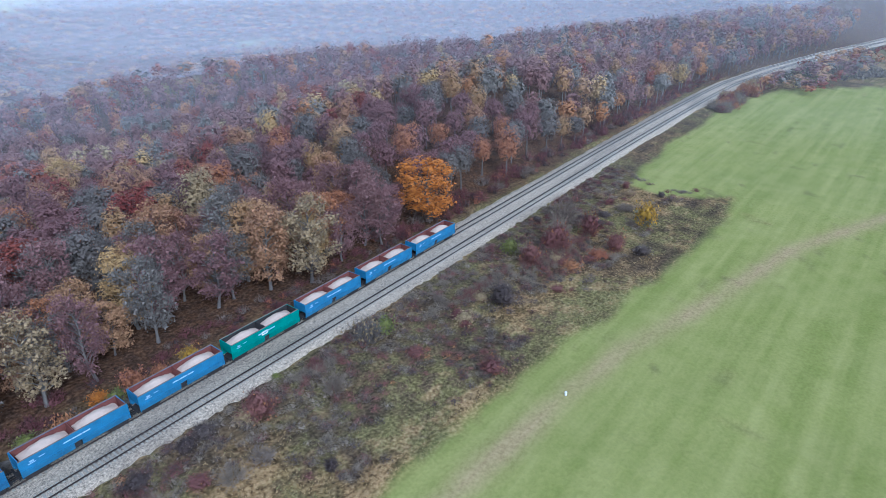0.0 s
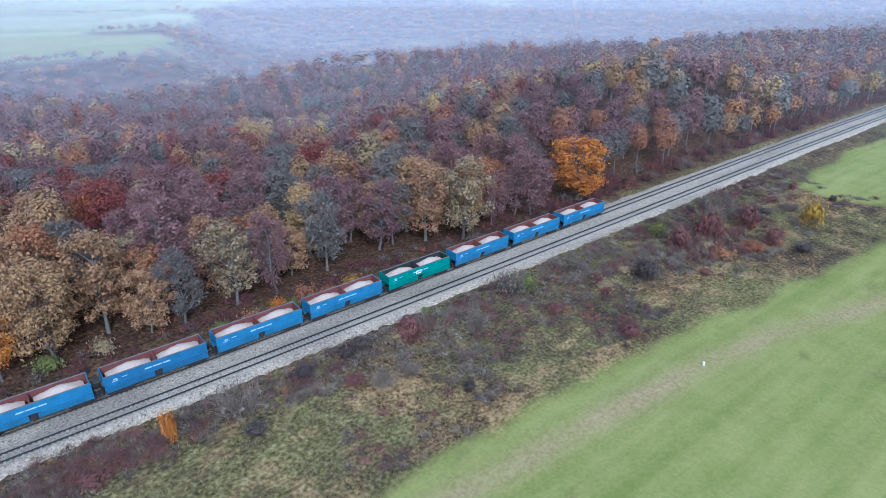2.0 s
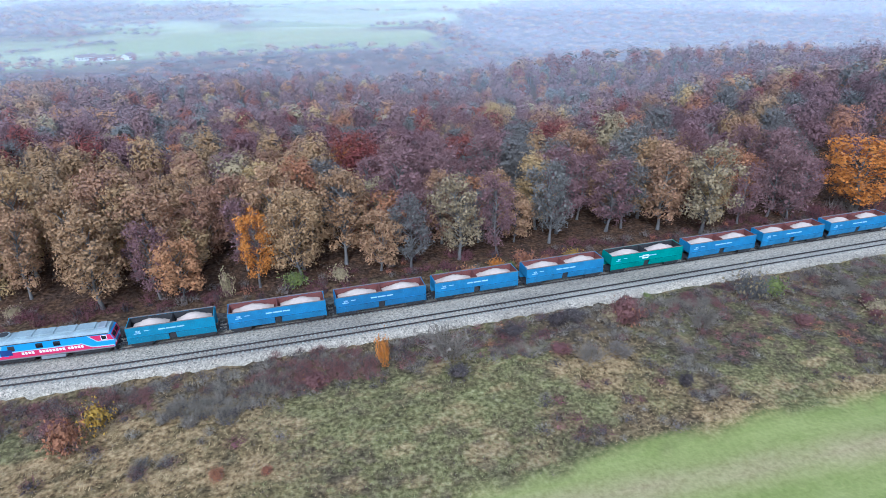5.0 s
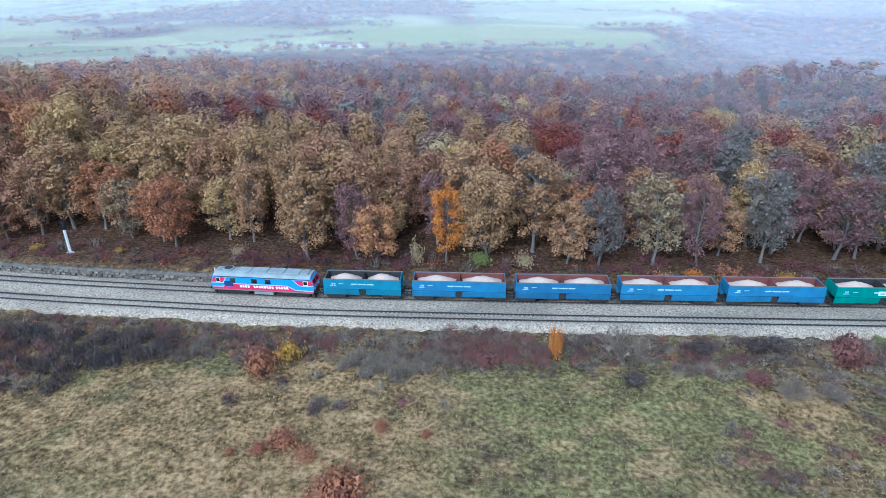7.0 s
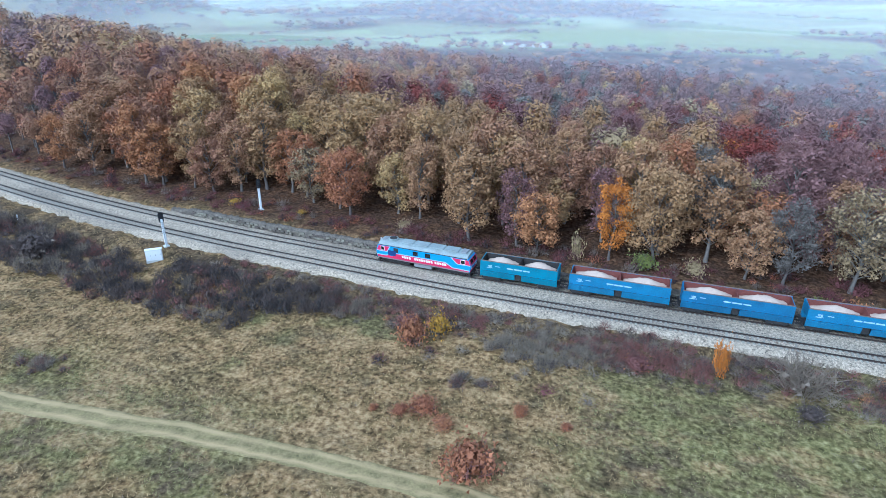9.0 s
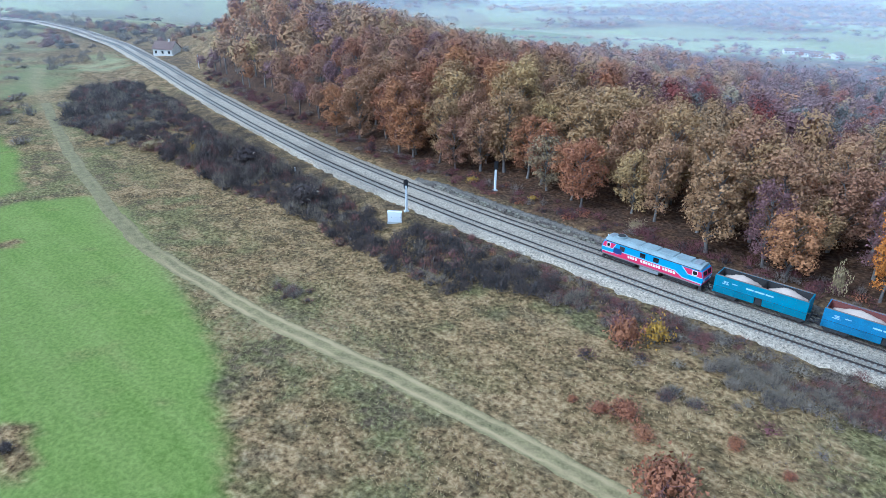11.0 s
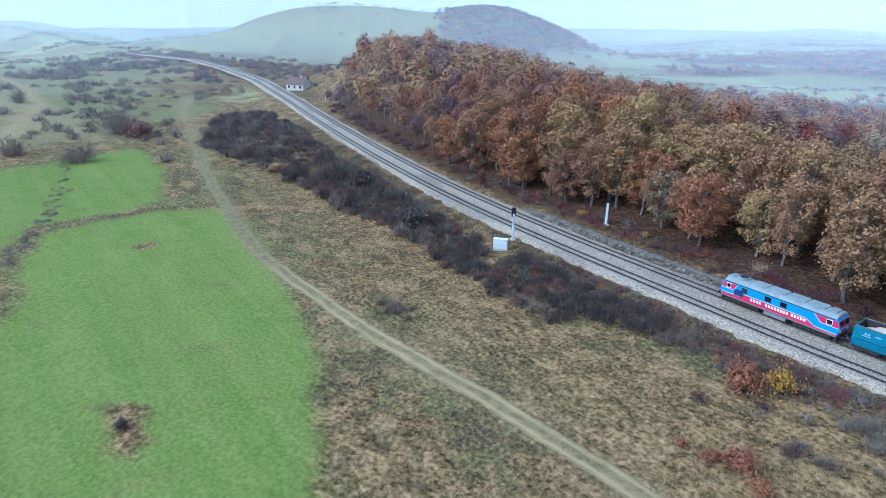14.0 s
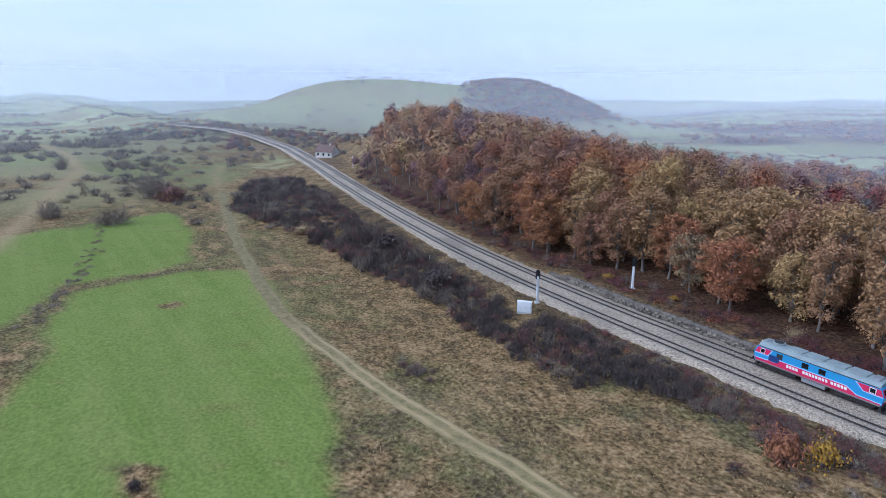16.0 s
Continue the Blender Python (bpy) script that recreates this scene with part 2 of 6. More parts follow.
def height(x, y):
    x, y = np.asarray(x, float), np.asarray(y, float)
    d = off_line(x, y)
    z = np.full(x.shape, -0.6)
    # south: a low bank, then level rough grass and meadows
    z = z - 0.7 * ease(-d, 6, 12) - 0.6 * ease(-d, 14, 38) - 1.4 * ease(-x, 90, 170) * ease(-d, 7, 22)
    # north: a revetted bank, then the wood
    bank = ease(x, -95, -80) * (1 - ease(x, 30, 50))
    z = z + (1.5 * bank + 0.7 * (1 - bank)) * ease(d, 6.2, 7.4)
    north = ease(d, 10, 40)
    fall = -9 * ease(d, 45, 125) * (1 - 0.8 * ease(x, 110, 190)) - 8 * ease(d, 105, 235) * (1 - 0.6 * ease(x, 150, 240)) - 42 * ease(d, 260, 480)
    fall = fall - 2.5 * bump2(x, y, 70, 75, 45, 45) + 7 * bump2(x, y, -108, 50, 55, 38) + 11 * bump2(x, y, 205, 38, 75, 62) + 17 * bump2(x, y, -240, 95, 100, 85) + 3 * bump2(x, y, 20, 30, 40, 25) - 15 * bump2(x, y, 170, 205, 125, 80) - 6 * bump2(x, y, 280, 140, 80, 70) - 3 * bump2(x, y, 20, 215, 110, 60)
    z = z + north * fall
    # the farther country, shaped to fit the camera's view: a valley behind the wood, a plateau with a pale field beyond
    # it, hazy hills to the east of north
    r = np.hypot(x, y + 87)
    bearing = np.degrees(np.arctan2(x - 5, y + 87))
    west = ease(-x - 0.35 * y, 250, 900)
    valley = -92 + 48 * ease(r, 540, 760) * (1 - ease(bearing, 13, 23)) + 46 * ease(r, 950, 2000) * ease(bearing, 10, 24)
    valley = valley + (vnoise(x, y, 330) - 0.5) * 16 * ease(r, 800, 1300) + (vnoise(x + 900, y, 900) - 0.45) * 44 * ease(r, 1100, 2600)
    over = ease(r, 430, 580) * ease(d, 120, 260) * (1 - west)
    z = z * (1 - over) + valley * over
    z = z - 30 * ease(r, 260, 1500) * (1 - ease(d, 5, 90)) - 34 * ease(r, 450, 1300) * ease(d, 10, 200) * west
    z = z + west * (vnoise(x, y, 300) - 0.5) * 10 * ease(r, 500, 1200)
    # far western plain raised until its rim meets the camera's horizon
    z = z + (12 + 24 * ease(d, 0, 300)) * ease(r, 1900, 4200) * west
    z = z + 88 * bump2(x, y, -965, 815, 170, 190) + 104 * bump2(x, y, -1230, 740, 250, 240) + 122 * bump2(x, y, -1570, 630, 320, 270)
    # unevenness
    rough = ease(np.abs(d), 7, 12) * (0.15 + 0.85 * ease(along(LANE, x, y), 1.8, 4.5))
    z = z + rough * ((vnoise(x, y, 9) - 0.5) * 0.5 + (vnoise(x, y, 2.7) - 0.5) * 0.22)
    return z


def inside(poly, x, y):
    """Signed metres to a polygon's edge, positive inside."""
    p = np.asarray(poly, float)
    best, odd = np.full(x.shape, 1e9), np.zeros(x.shape, bool)
    for (ax, ay), (bx, by) in zip(p, np.roll(p, -1, 0)):
        ex, ey = bx - ax, by - ay
        t = np.clip(((x - ax) * ex + (y - ay) * ey) / (ex * ex + ey * ey), 0, 1)
        best = np.minimum(best, np.hypot(x - ax - t * ex, y - ay - t * ey))
        if ay != by:
            odd ^= ((ay > y) != (by > y)) & (x < ex * (y - ay) / (by - ay) + ax)
    return np.where(odd, best, -best)


def along(path, x, y):
    p = np.asarray(path, float)
    best = np.full(x.shape, 1e9)
    for (ax, ay), (bx, by) in zip(p[:-1], p[1:]):
        ex, ey = bx - ax, by - ay
        t = np.clip(((x - ax) * ex + (y - ay) * ey) / (ex * ex + ey * ey), 0, 1)
        best = np.minimum(best, np.hypot(x - ax - t * ex, y - ay - t * ey))
    return best


def in_wood(x, y):
    d = off_line(x, y)
    west = np.interp(y, [p[1] for p in WOOD_WEST], [p[0] for p in WOOD_WEST])
    far = np.interp(x, [-450, -250, -120, 20, 70, 110, 160, 200, 300, 400, 640], [400, 400, 330, 310, 300, 290, 280, 270, 270, 280, 300])
    lim = far + (vnoise(x, y, 90) - 0.5) * 50
    return (d > 12.5 - 2.5 * ease(x, 90, 120) + 3 * (vnoise(x, y, 14) - 0.5)) & (x > west) & (y < lim) & (x < 1100)

# ---- ground ----
def spread(lo, hi, step, end_lo, end_hi, grow=1.09):
    mid = list(np.arange(lo, hi + 0.01, step))
    s, a, left = step, lo, []
    while a > end_lo:
        s = min(s * grow, 70); a -= s; left.append(a)
    s, b, right = step, hi, []
    while b < end_hi:
        s = min(s * grow, 70); b += s; right.append(b)
    return np.array(left[::-1] + mid + right)


GX = spread(-190, 250, 1.5, -4300, 4300, 1.07)
GY = spread(-100, 10, 1.4, -2500, 4600, 1.07)


def ground_masks(x, y):
    n1, n2 = vnoise(x, y, 11) - 0.5, vnoise(x, y, 3.1) - 0.5
    wob = 2.6 * n1 + 1.6 * n2
    d = off_line(x, y)
    field = np.maximum.reduce([inside(FIELD_EAST, x, y), inside(FIELD_WEST, x, y), inside(FIELD_FOLD, x, y)])
    field = ease(field + wob, -1.2, 1.6)
    rut = along(LANE, x, y)
    lane = 0.35 * np.exp(-(rut / 2.6) ** 2) * (0.7 + n2) + 0.62 * np.exp(-(rut / 1.7) ** 2) * ease(x, 8, 30) * (0.85 + 0.7 * n1) + 0.2 * np.exp(-(rut / 2.2) ** 2) * ease(np.abs(x), 130, 200)
    lane = np.maximum(lane, 0.8 * np.exp(-(along(LANE_WEST, x, y) / 3.5) ** 2))
    litter = np.maximum(ease(d + 0.7 * wob, 7.2, 9.5), 0) * in_wood(x, y + 0 * x)
    litter = np.maximum(litter, 0.75 * ease(d + 0.5 * wob, 6.4, 7.6) * (1 - ease(d, 40, 60)) * ease(x, -225, -190))
    litter = np.maximum(litter, ease(d, 8, 12) * (1 - ease(d, 30, 60)) * ease(x, -240, -225))
    tan = ease(vnoise(x, y, 17) + 0.5 * n2, 0.52, 0.72)
    tan = np.maximum(tan, ease(-x, -10, 12) * ease(d, -43, -27) * ease(vnoise(x, y, 13) + 0.7 * n2, -0.12, 0.28))
    tan = np.maximum(tan, np.maximum(bump2(x, y, -57, -81, 5, 3.4), 0.9 * bump2(x, y, -113, -66.5, 3.4, 3.0)) * 1.6)
    tan = np.maximum(tan, 0.85 * ease(-x, 190, 260) * ease(vnoise(x, y, 45) + 0.4 * n1, 0.2, 0.5))
    hollow = np.clip(np.maximum(bump2(x, y, -57, -81, 4.6, 2.3), bump2(x, y, -113, -66.5, 2.4, 2.0)) * 1.6 + 1.1 * n2, 0, 1)
    field = field * (1 - ease(hollow, 0.35, 0.75))
    r = np.hypot(x, y + 87)
    hill = np.minimum(1, 1.5 * bump2(x, y, -1330, 700, 420, 280))
    arable = ease(r, 420, 700) * (1 - 0.5 * hill)
    # pale western patches, in part haze brightness put into the ground colour
    arable = np.maximum(arable, 0.65 * ease(-x, 205, 270) * (d < -9) * ease(vnoise(x, y, 60) + 0.5 * n1, 0.3, 0.55))
    field = np.maximum(field, 0.75 * hill)
    bearing = np.degrees(np.arctan2(x - 5, y + 87)) + 3 * n1
    pale = ease(bearing, -16, -12) * (1 - ease(bearing, 13, 17)) * ease(r + 26 * (vnoise(x, y, 60) - 0.5) - 60 * ease(-bearing, 0, 10) * ease(r, 700, 900), 772, 792) * (1 - ease(r, 1020, 1050))
    strip = ease(-d + 1.4 * n2, 4.9, 6.0) * (1 - ease(-d + 7 * n1 + 3 * n2, 9.5 + 2.5 * ease(x, 20, 60), 14 + 5 * ease(x, 20, 60))) * ease(x, -240, -200)
    brake = ease(vnoise(x + 31, y, 15) + 0.6 * n2 + 0.25 * n1, 0.50, 0.66) * ease(x, 18, 50) * ease(-d, 7, 12)
    bramble = np.clip(np.maximum(0.85 * strip, 0.8 * brake) * (0.75 + n2), 0, 1) * (d < 0)
    shoulder = ease(d + 0.6 * wob, 6.2, 8.2) * (1 - ease(d, 12, 15)) * ease(vnoise(x, y, 6) + 0.5 * n2, 0.3, 0.6)
    bramble = np.maximum(bramble, 0.7 * shoulder)
    slope = ease(r, 400, 470) * (1 - ease(r, 745, 800)) * ease(d, 150, 260) * (1 - ease(-bearing, 24, 36))
    wooded = ease(vnoise(x, y, 380) + 0.35 * vnoise(x, y, 120) + 0.62 * ease(bearing, 14, 24) - 0.16 * ease(r, 760, 900) * (1 - ease(bearing, 10, 20)), 0.72, 0.84) * ease(r, 480, 760) * ease(d, 100, 200)
    wooded = np.maximum(slope, wooded) * (1 - pale) * (1 - hill)
    arable = arable * (1 - 0.7 * pale)
    field = np.maximum(field, 0.8 * pale)
    return dict(wooded=wooded, field=field, lane=np.clip(lane, 0, 1), litter=litter, tan=np.clip(tan, 0, 1), arable=arable, bramble=bramble, lush=ease(-x, -5, 25) * (1 - ease(-x, 260, 420)))


def build_ground():
    X, Y = np.meshgrid(GX, GY)
    Z = height(X, Y)
    verts = np.stack([X, Y, Z], -1).reshape(-1, 3)
    ny, nx = X.shape
    k = np.arange(nx * ny).reshape(ny, nx)
    faces = np.stack([k[:-1, :-1], k[:-1, 1:], k[1:, 1:], k[1:, :-1]], -1).reshape(-1, 4)
    me = link_mesh("ground", verts, faces, [ground_material()], smooth=True)
    for name, val in ground_masks(X, Y).items():
        at = me.attributes.new(name, "FLOAT", "POINT")
        at.data.foreach_set("value", val.ravel().astype(np.float32))
    return tagged(new("ground", me), "uneven meadow, rough autumn grass and leaf-strewn woodland floor", "ground", kind="structure")


def ground_material():
    m = bpy.data.materials.new("ground_cover")
    m.use_nodes = True
    n, l = m.node_tree.nodes, m.node_tree.links
    b = n["Principled BSDF"]
    b.inputs["Roughness"].default_value = 0.95
    b.inputs["Specular IOR Level"].default_value = 0.1
    co = n.new("ShaderNodeTexCoord")

    def noise_tex(scale, detail=5.0, stretch=None):
        t = n.new("ShaderNodeTexNoise")
        t.inputs["Scale"].default_value, t.inputs["Detail"].default_value = scale, detail
        src = co.outputs["Object"]
        if stretch:
            mp = n.new("ShaderNodeMapping")
            mp.inputs["Scale"].default_value, mp.inputs["Rotation"].default_value = stretch[0], (0, 0, stretch[1])
            l.new(src, mp.inputs["Vector"]); src = mp.outputs["Vector"]
        l.new(src, t.inputs["Vector"])
        return t.outputs["Fac"]

    def ramp(fac, stops):
        r = n.new("ShaderNodeValToRGB")
        while len(r.color_ramp.elements) < len(stops):
            r.color_ramp.elements.new(0.5)
        for e, (p, c) in zip(r.color_ramp.elements, stops):
            e.position, e.color = p, (*c, 1)
        l.new(fac, r.inputs["Fac"])
        return r.outputs["Color"]

    def mix(fac, a, c):
        x = n.new("ShaderNodeMix"); x.data_type = "RGBA"
        if isinstance(fac, float):
            x.inputs["Factor"].default_value = fac
        else:
            l.new(fac, x.inputs["Factor"])
        l.new(a, x.inputs["A"]); l.new(c, x.inputs["B"])
        return x.outputs["Result"]

    def attr(name):
        a = n.new("ShaderNodeAttribute"); a.attribute_name = name
        return a.outputs["Fac"]

    fine, mid, broad = noise_tex(1.9, 10), noise_tex(0.22, 6), noise_tex(0.035, 4)
    stripe = noise_tex(0.5, 4, ((0.03, 0.7, 1.0), radians(-64)))
    patch = noise_tex(0.085, 5)
    clump = noise_tex(0.55, 7)
    olive = ramp(fine, [(0.26, (0.042, 0.034, 0.012)), (0.5, (0.145, 0.118, 0.045)), (0.78, (0.33, 0.275, 0.12))])
    brown = ramp(fine, [(0.26, (0.042, 0.028, 0.017)), (0.52, (0.12, 0.084, 0.047)), (0.8, (0.27, 0.20, 0.11))])
    green = ramp(fine, [(0.26, (0.052, 0.046, 0.016)), (0.5, (0.175, 0.15, 0.056)), (0.78, (0.38, 0.325, 0.15))])
    hard = n.new("ShaderNodeMapRange"); hard.inputs["From Min"].default_value, hard.inputs["From Max"].default_value = 0.42, 0.58
    l.new(clump, hard.inputs["Value"])
    hard2 = n.new("ShaderNodeMapRange"); hard2.inputs["From Min"].default_value, hard2.inputs["From Max"].default_value = 0.40, 0.60
    l.new(patch, hard2.inputs["Value"])
    rough = mix(hard2.outputs["Result"], mix(hard.outputs["Result"], olive, brown), mix(hard.outputs["Result"], green, olive))
    dry = mix(hard.outputs["Result"], ramp(fine, [(0.32, (0.085, 0.05, 0.022)), (0.52, (0.285, 0.18, 0.08)), (0.8, (0.52, 0.365, 0.19))]), ramp(fine, [(0.32, (0.04, 0.026, 0.011)), (0.52, (0.15, 0.10, 0.042)), (0.82, (0.31, 0.22, 0.10))]))
    mown = mix(broad, ramp(fine, [(0.3, (0.15, 0.165, 0.034)), (0.7, (0.29, 0.29, 0.08))]), ramp(mid, [(0.25, (0.185, 0.20, 0.048)), (0.8, (0.37, 0.335, 0.13))]))
    mown = mix(0.3, mown, ramp(stripe, [(0.35, (0.14, 0.185, 0.025)), (0.7, (0.40, 0.385, 0.13))]))
    earth = ramp(fine, [(0.3, (0.27, 0.195, 0.095)), (0.7, (0.42, 0.315, 0.165))])
    leaves = mix(hard.outputs["Result"], ramp(fine, [(0.3, (0.04, 0.022, 0.013)), (0.55, (0.115, 0.062, 0.034)), (0.8, (0.22, 0.13, 0.07))]), ramp(fine, [(0.3, (0.03, 0.018, 0.012)), (0.55, (0.085, 0.05, 0.032)), (0.8, (0.18, 0.115, 0.07))]))
    vor = n.new("ShaderNodeTexVoronoi")
    vor.inputs["Scale"].default_value = 0.0045
    wmap = n.new("ShaderNodeMapping")
    wmap.inputs["Scale"].default_value, wmap.inputs["Rotation"].default_value = (1.0, 2.1, 0.0), (0, 0, 0.5)
    l.new(co.outputs["Object"], wmap.inputs["Vector"]); l.new(wmap.outputs["Vector"], vor.inputs["Vector"])
    sep = n.new("ShaderNodeSeparateColor"); l.new(vor.outputs["Color"], sep.inputs["Color"])
    plots = ramp(sep.outputs["Red"], [(0.0, (0.17, 0.19, 0.07)), (0.3, (0.32, 0.33, 0.14)), (0.5, (0.27, 0.225, 0.12)), (0.7, (0.36, 0.36, 0.17)), (1.0, (0.20, 0.185, 0.10))])
    col = mix(attr("tan"), rough, dry)
    straw = n.new("ShaderNodeMapRange"); straw.inputs["From Min"].default_value, straw.inputs["From Max"].default_value = 0.53, 0.63
    l.new(noise_tex(0.16, 7, ((1.0, 1.7, 1.0), radians(25))), straw.inputs["Value"])
    half = n.new("ShaderNodeMath"); half.operation = "MULTIPLY"
    l.new(straw.outputs["Result"], half.inputs[0]); half.inputs[1].default_value = 0.62
    col = mix(half.outputs[0], col, ramp(fine, [(0.3, (0.14, 0.082, 0.036)), (0.52, (0.36, 0.235, 0.11)), (0.8, (0.56, 0.40, 0.215))]))
    # dark brown noise patches, drawn as dark hollows between the straw streaks
    shade = n.new("ShaderNodeMapRange"); shade.inputs["From Min"].default_value, shade.inputs["From Max"].default_value = 0.54, 0.68
    l.new(noise_tex(0.28, 8, ((1.0, 1.5, 1.0), radians(-15))), shade.inputs["Value"])
    dark_share = n.new("ShaderNodeMath"); dark_share.operation = "MULTIPLY"
    l.new(shade.outputs["Result"], dark_share.inputs[0]); dark_share.inputs[1].default_value = 0.6
    col = mix(dark_share.outputs[0], col, ramp(fine, [(0.3, (0.03, 0.022, 0.012)), (0.55, (0.085, 0.065, 0.035)), (0.8, (0.19, 0.15, 0.08))]))
    col = mix(attr("bramble"), col, ramp(fine, [(0.28, (0.02, 0.015, 0.011)), (0.52, (0.064, 0.046, 0.031)), (0.8, (0.15, 0.108, 0.066))]))
    lush = mix(0.6, mown, ramp(fine, [(0.3, (0.085, 0.14, 0.018)), (0.7, (0.19, 0.265, 0.05))]))
    mown = mix(attr("lush"), mown, lush)
    col = mix(attr("field"), col, mown)
    col = mix(attr("arable"), col, plots)
    stand = noise_tex(0.06, 6)
    col = mix(attr("wooded"), col, ramp(stand, [(0.3, (0.05, 0.032, 0.03)), (0.5, (0.115, 0.07, 0.062)), (0.7, (0.18, 0.115, 0.085))]))
    col = mix(attr("litter"), col, leaves)
    col = mix(attr("lane"), col, earth)
    l.new(col, b.inputs["Base Color"])
    bp = n.new("ShaderNodeBump")
    bp.inputs["Strength"].default_value, bp.inputs["Distance"].default_value = 0.6, 0.25
    l.new(fine, bp.inputs["Height"])
    tussock = n.new("ShaderNodeBump")
    tussock.inputs["Strength"].default_value, tussock.inputs["Distance"].default_value = 0.8, 0.7
    flat = n.new("ShaderNodeMath"); flat.operation = "SUBTRACT"
    flat.inputs[0].default_value = 0.8
    l.new(attr("field"), flat.inputs[1]); l.new(flat.outputs[0], tussock.inputs["Strength"])
    l.new(noise_tex(0.9, 8), tussock.inputs["Height"]); l.new(bp.outputs["Normal"], tussock.inputs["Normal"])
    l.new(tussock.outputs["Normal"], b.inputs["Normal"])
    return m


build_ground()


# ---- railway ----
def ballast_material():
    m = mat("grey_ballast", (0.40, 0.325, 0.24), var=1.25, scale=3.2, scale2=9.0, bump=1.0, bump_d=0.12)
    n, l = m.node_tree.nodes, m.node_tree.links
    b = n["Principled BSDF"]
    src = b.inputs["Base Color"].links[0].from_socket
    a = n.new("ShaderNodeAttribute"); a.attribute_name = "dark_tone"
    x = n.new("ShaderNodeMix"); x.data_type = "RGBA"
    l.new(a.outputs["Fac"], x.inputs["Factor"]); l.new(src, x.inputs["A"])
    x.inputs["B"].default_value = (0.075, 0.062, 0.055, 1)
    l.new(x.outputs["Result"], b.inputs["Base Color"])
    return m


TRACKS = (-2.6, 2.6)


def rail_frame(x, d):
    """A place d metres to the north of the middle line, abreast of x on it, and the heading there."""
    s = line_slope(x)
    k = 1 / np.sqrt(1 + s * s)
    return x - d * s * k, line_y(x) + d * k


def build_ballast():
    xs = np.concatenate([np.arange(-690, -160, 4.0), np.arange(-160, 240, 0.5), np.arange(240, 560, 3.0)])
    _one = [-1.3, -1.0, -0.85, -0.75, -0.65, -0.5, 0.0, 0.5, 0.65, 0.75, 0.85, 1.0, 1.3]
    prof_d = np.array([-6.1, -5.6, -5.1, -4.5] + [k - 2.6 for k in _one] + [-0.7, 0.0, 0.7] + [k + 2.6 for k in _one] + [4.6, 5.3, 5.9, 6.5])
    prof_z = np.interp(prof_d, [-6.1, -4.8, -4.3, -0.9, 0, 0.9, 4.6, 5.2, 6.5], [-0.95, -0.14, -0.03, -0.03, -0.12, -0.03, -0.03, -0.10, -0.75])
    X, D = np.meshgrid(xs, prof_d, indexing="ij")
    edge = (np.abs(D) > 4.8) * ((vnoise(X, D * 3, 0.9) - 0.5) * 0.9 + (vnoise(X, D * 3, 2.7) - 0.5) * 0.6 + (vnoise(X + 50, D, 13) - 0.5) * 0.5)
    PX, PY = rail_frame(X, D + edge + 0.8 * ease(-X, 80, 140) * (D < -4.6))
    Z = prof_z[None] + (vnoise(X * 3, D * 3, 1.1) - 0.5) * 0.07
    nx, nd = X.shape
    k = np.arange(nx * nd).reshape(nx, nd)
    faces = np.stack([k[:-1, :-1], k[1:, :-1], k[1:, 1:], k[:-1, 1:]], -1).reshape(-1, 4)
    me = link_mesh("ballast", np.stack([PX, PY, Z], -1), faces, [ballast_material()], smooth=True)
    rail_d = np.min([np.abs(D - t - s) for t in TRACKS for s in (-0.75, 0.75)], axis=0)
    # dark bands widen each rail's line, with random darker patches besides
    dark_tone = 0.9 * np.exp(-(rail_d / 0.17) ** 2) + 0.3 * ease(vnoise(X, D * 4, 14), 0.5, 0.8)
    at = me.attributes.new("dark_tone", "FLOAT", "POINT")
    at.data.foreach_set("value", dark_tone.ravel().astype(np.float32))
    tagged(new("ballast", me), "grey crushed-stone ballast bed under two tracks", "ballast", kind="structure")


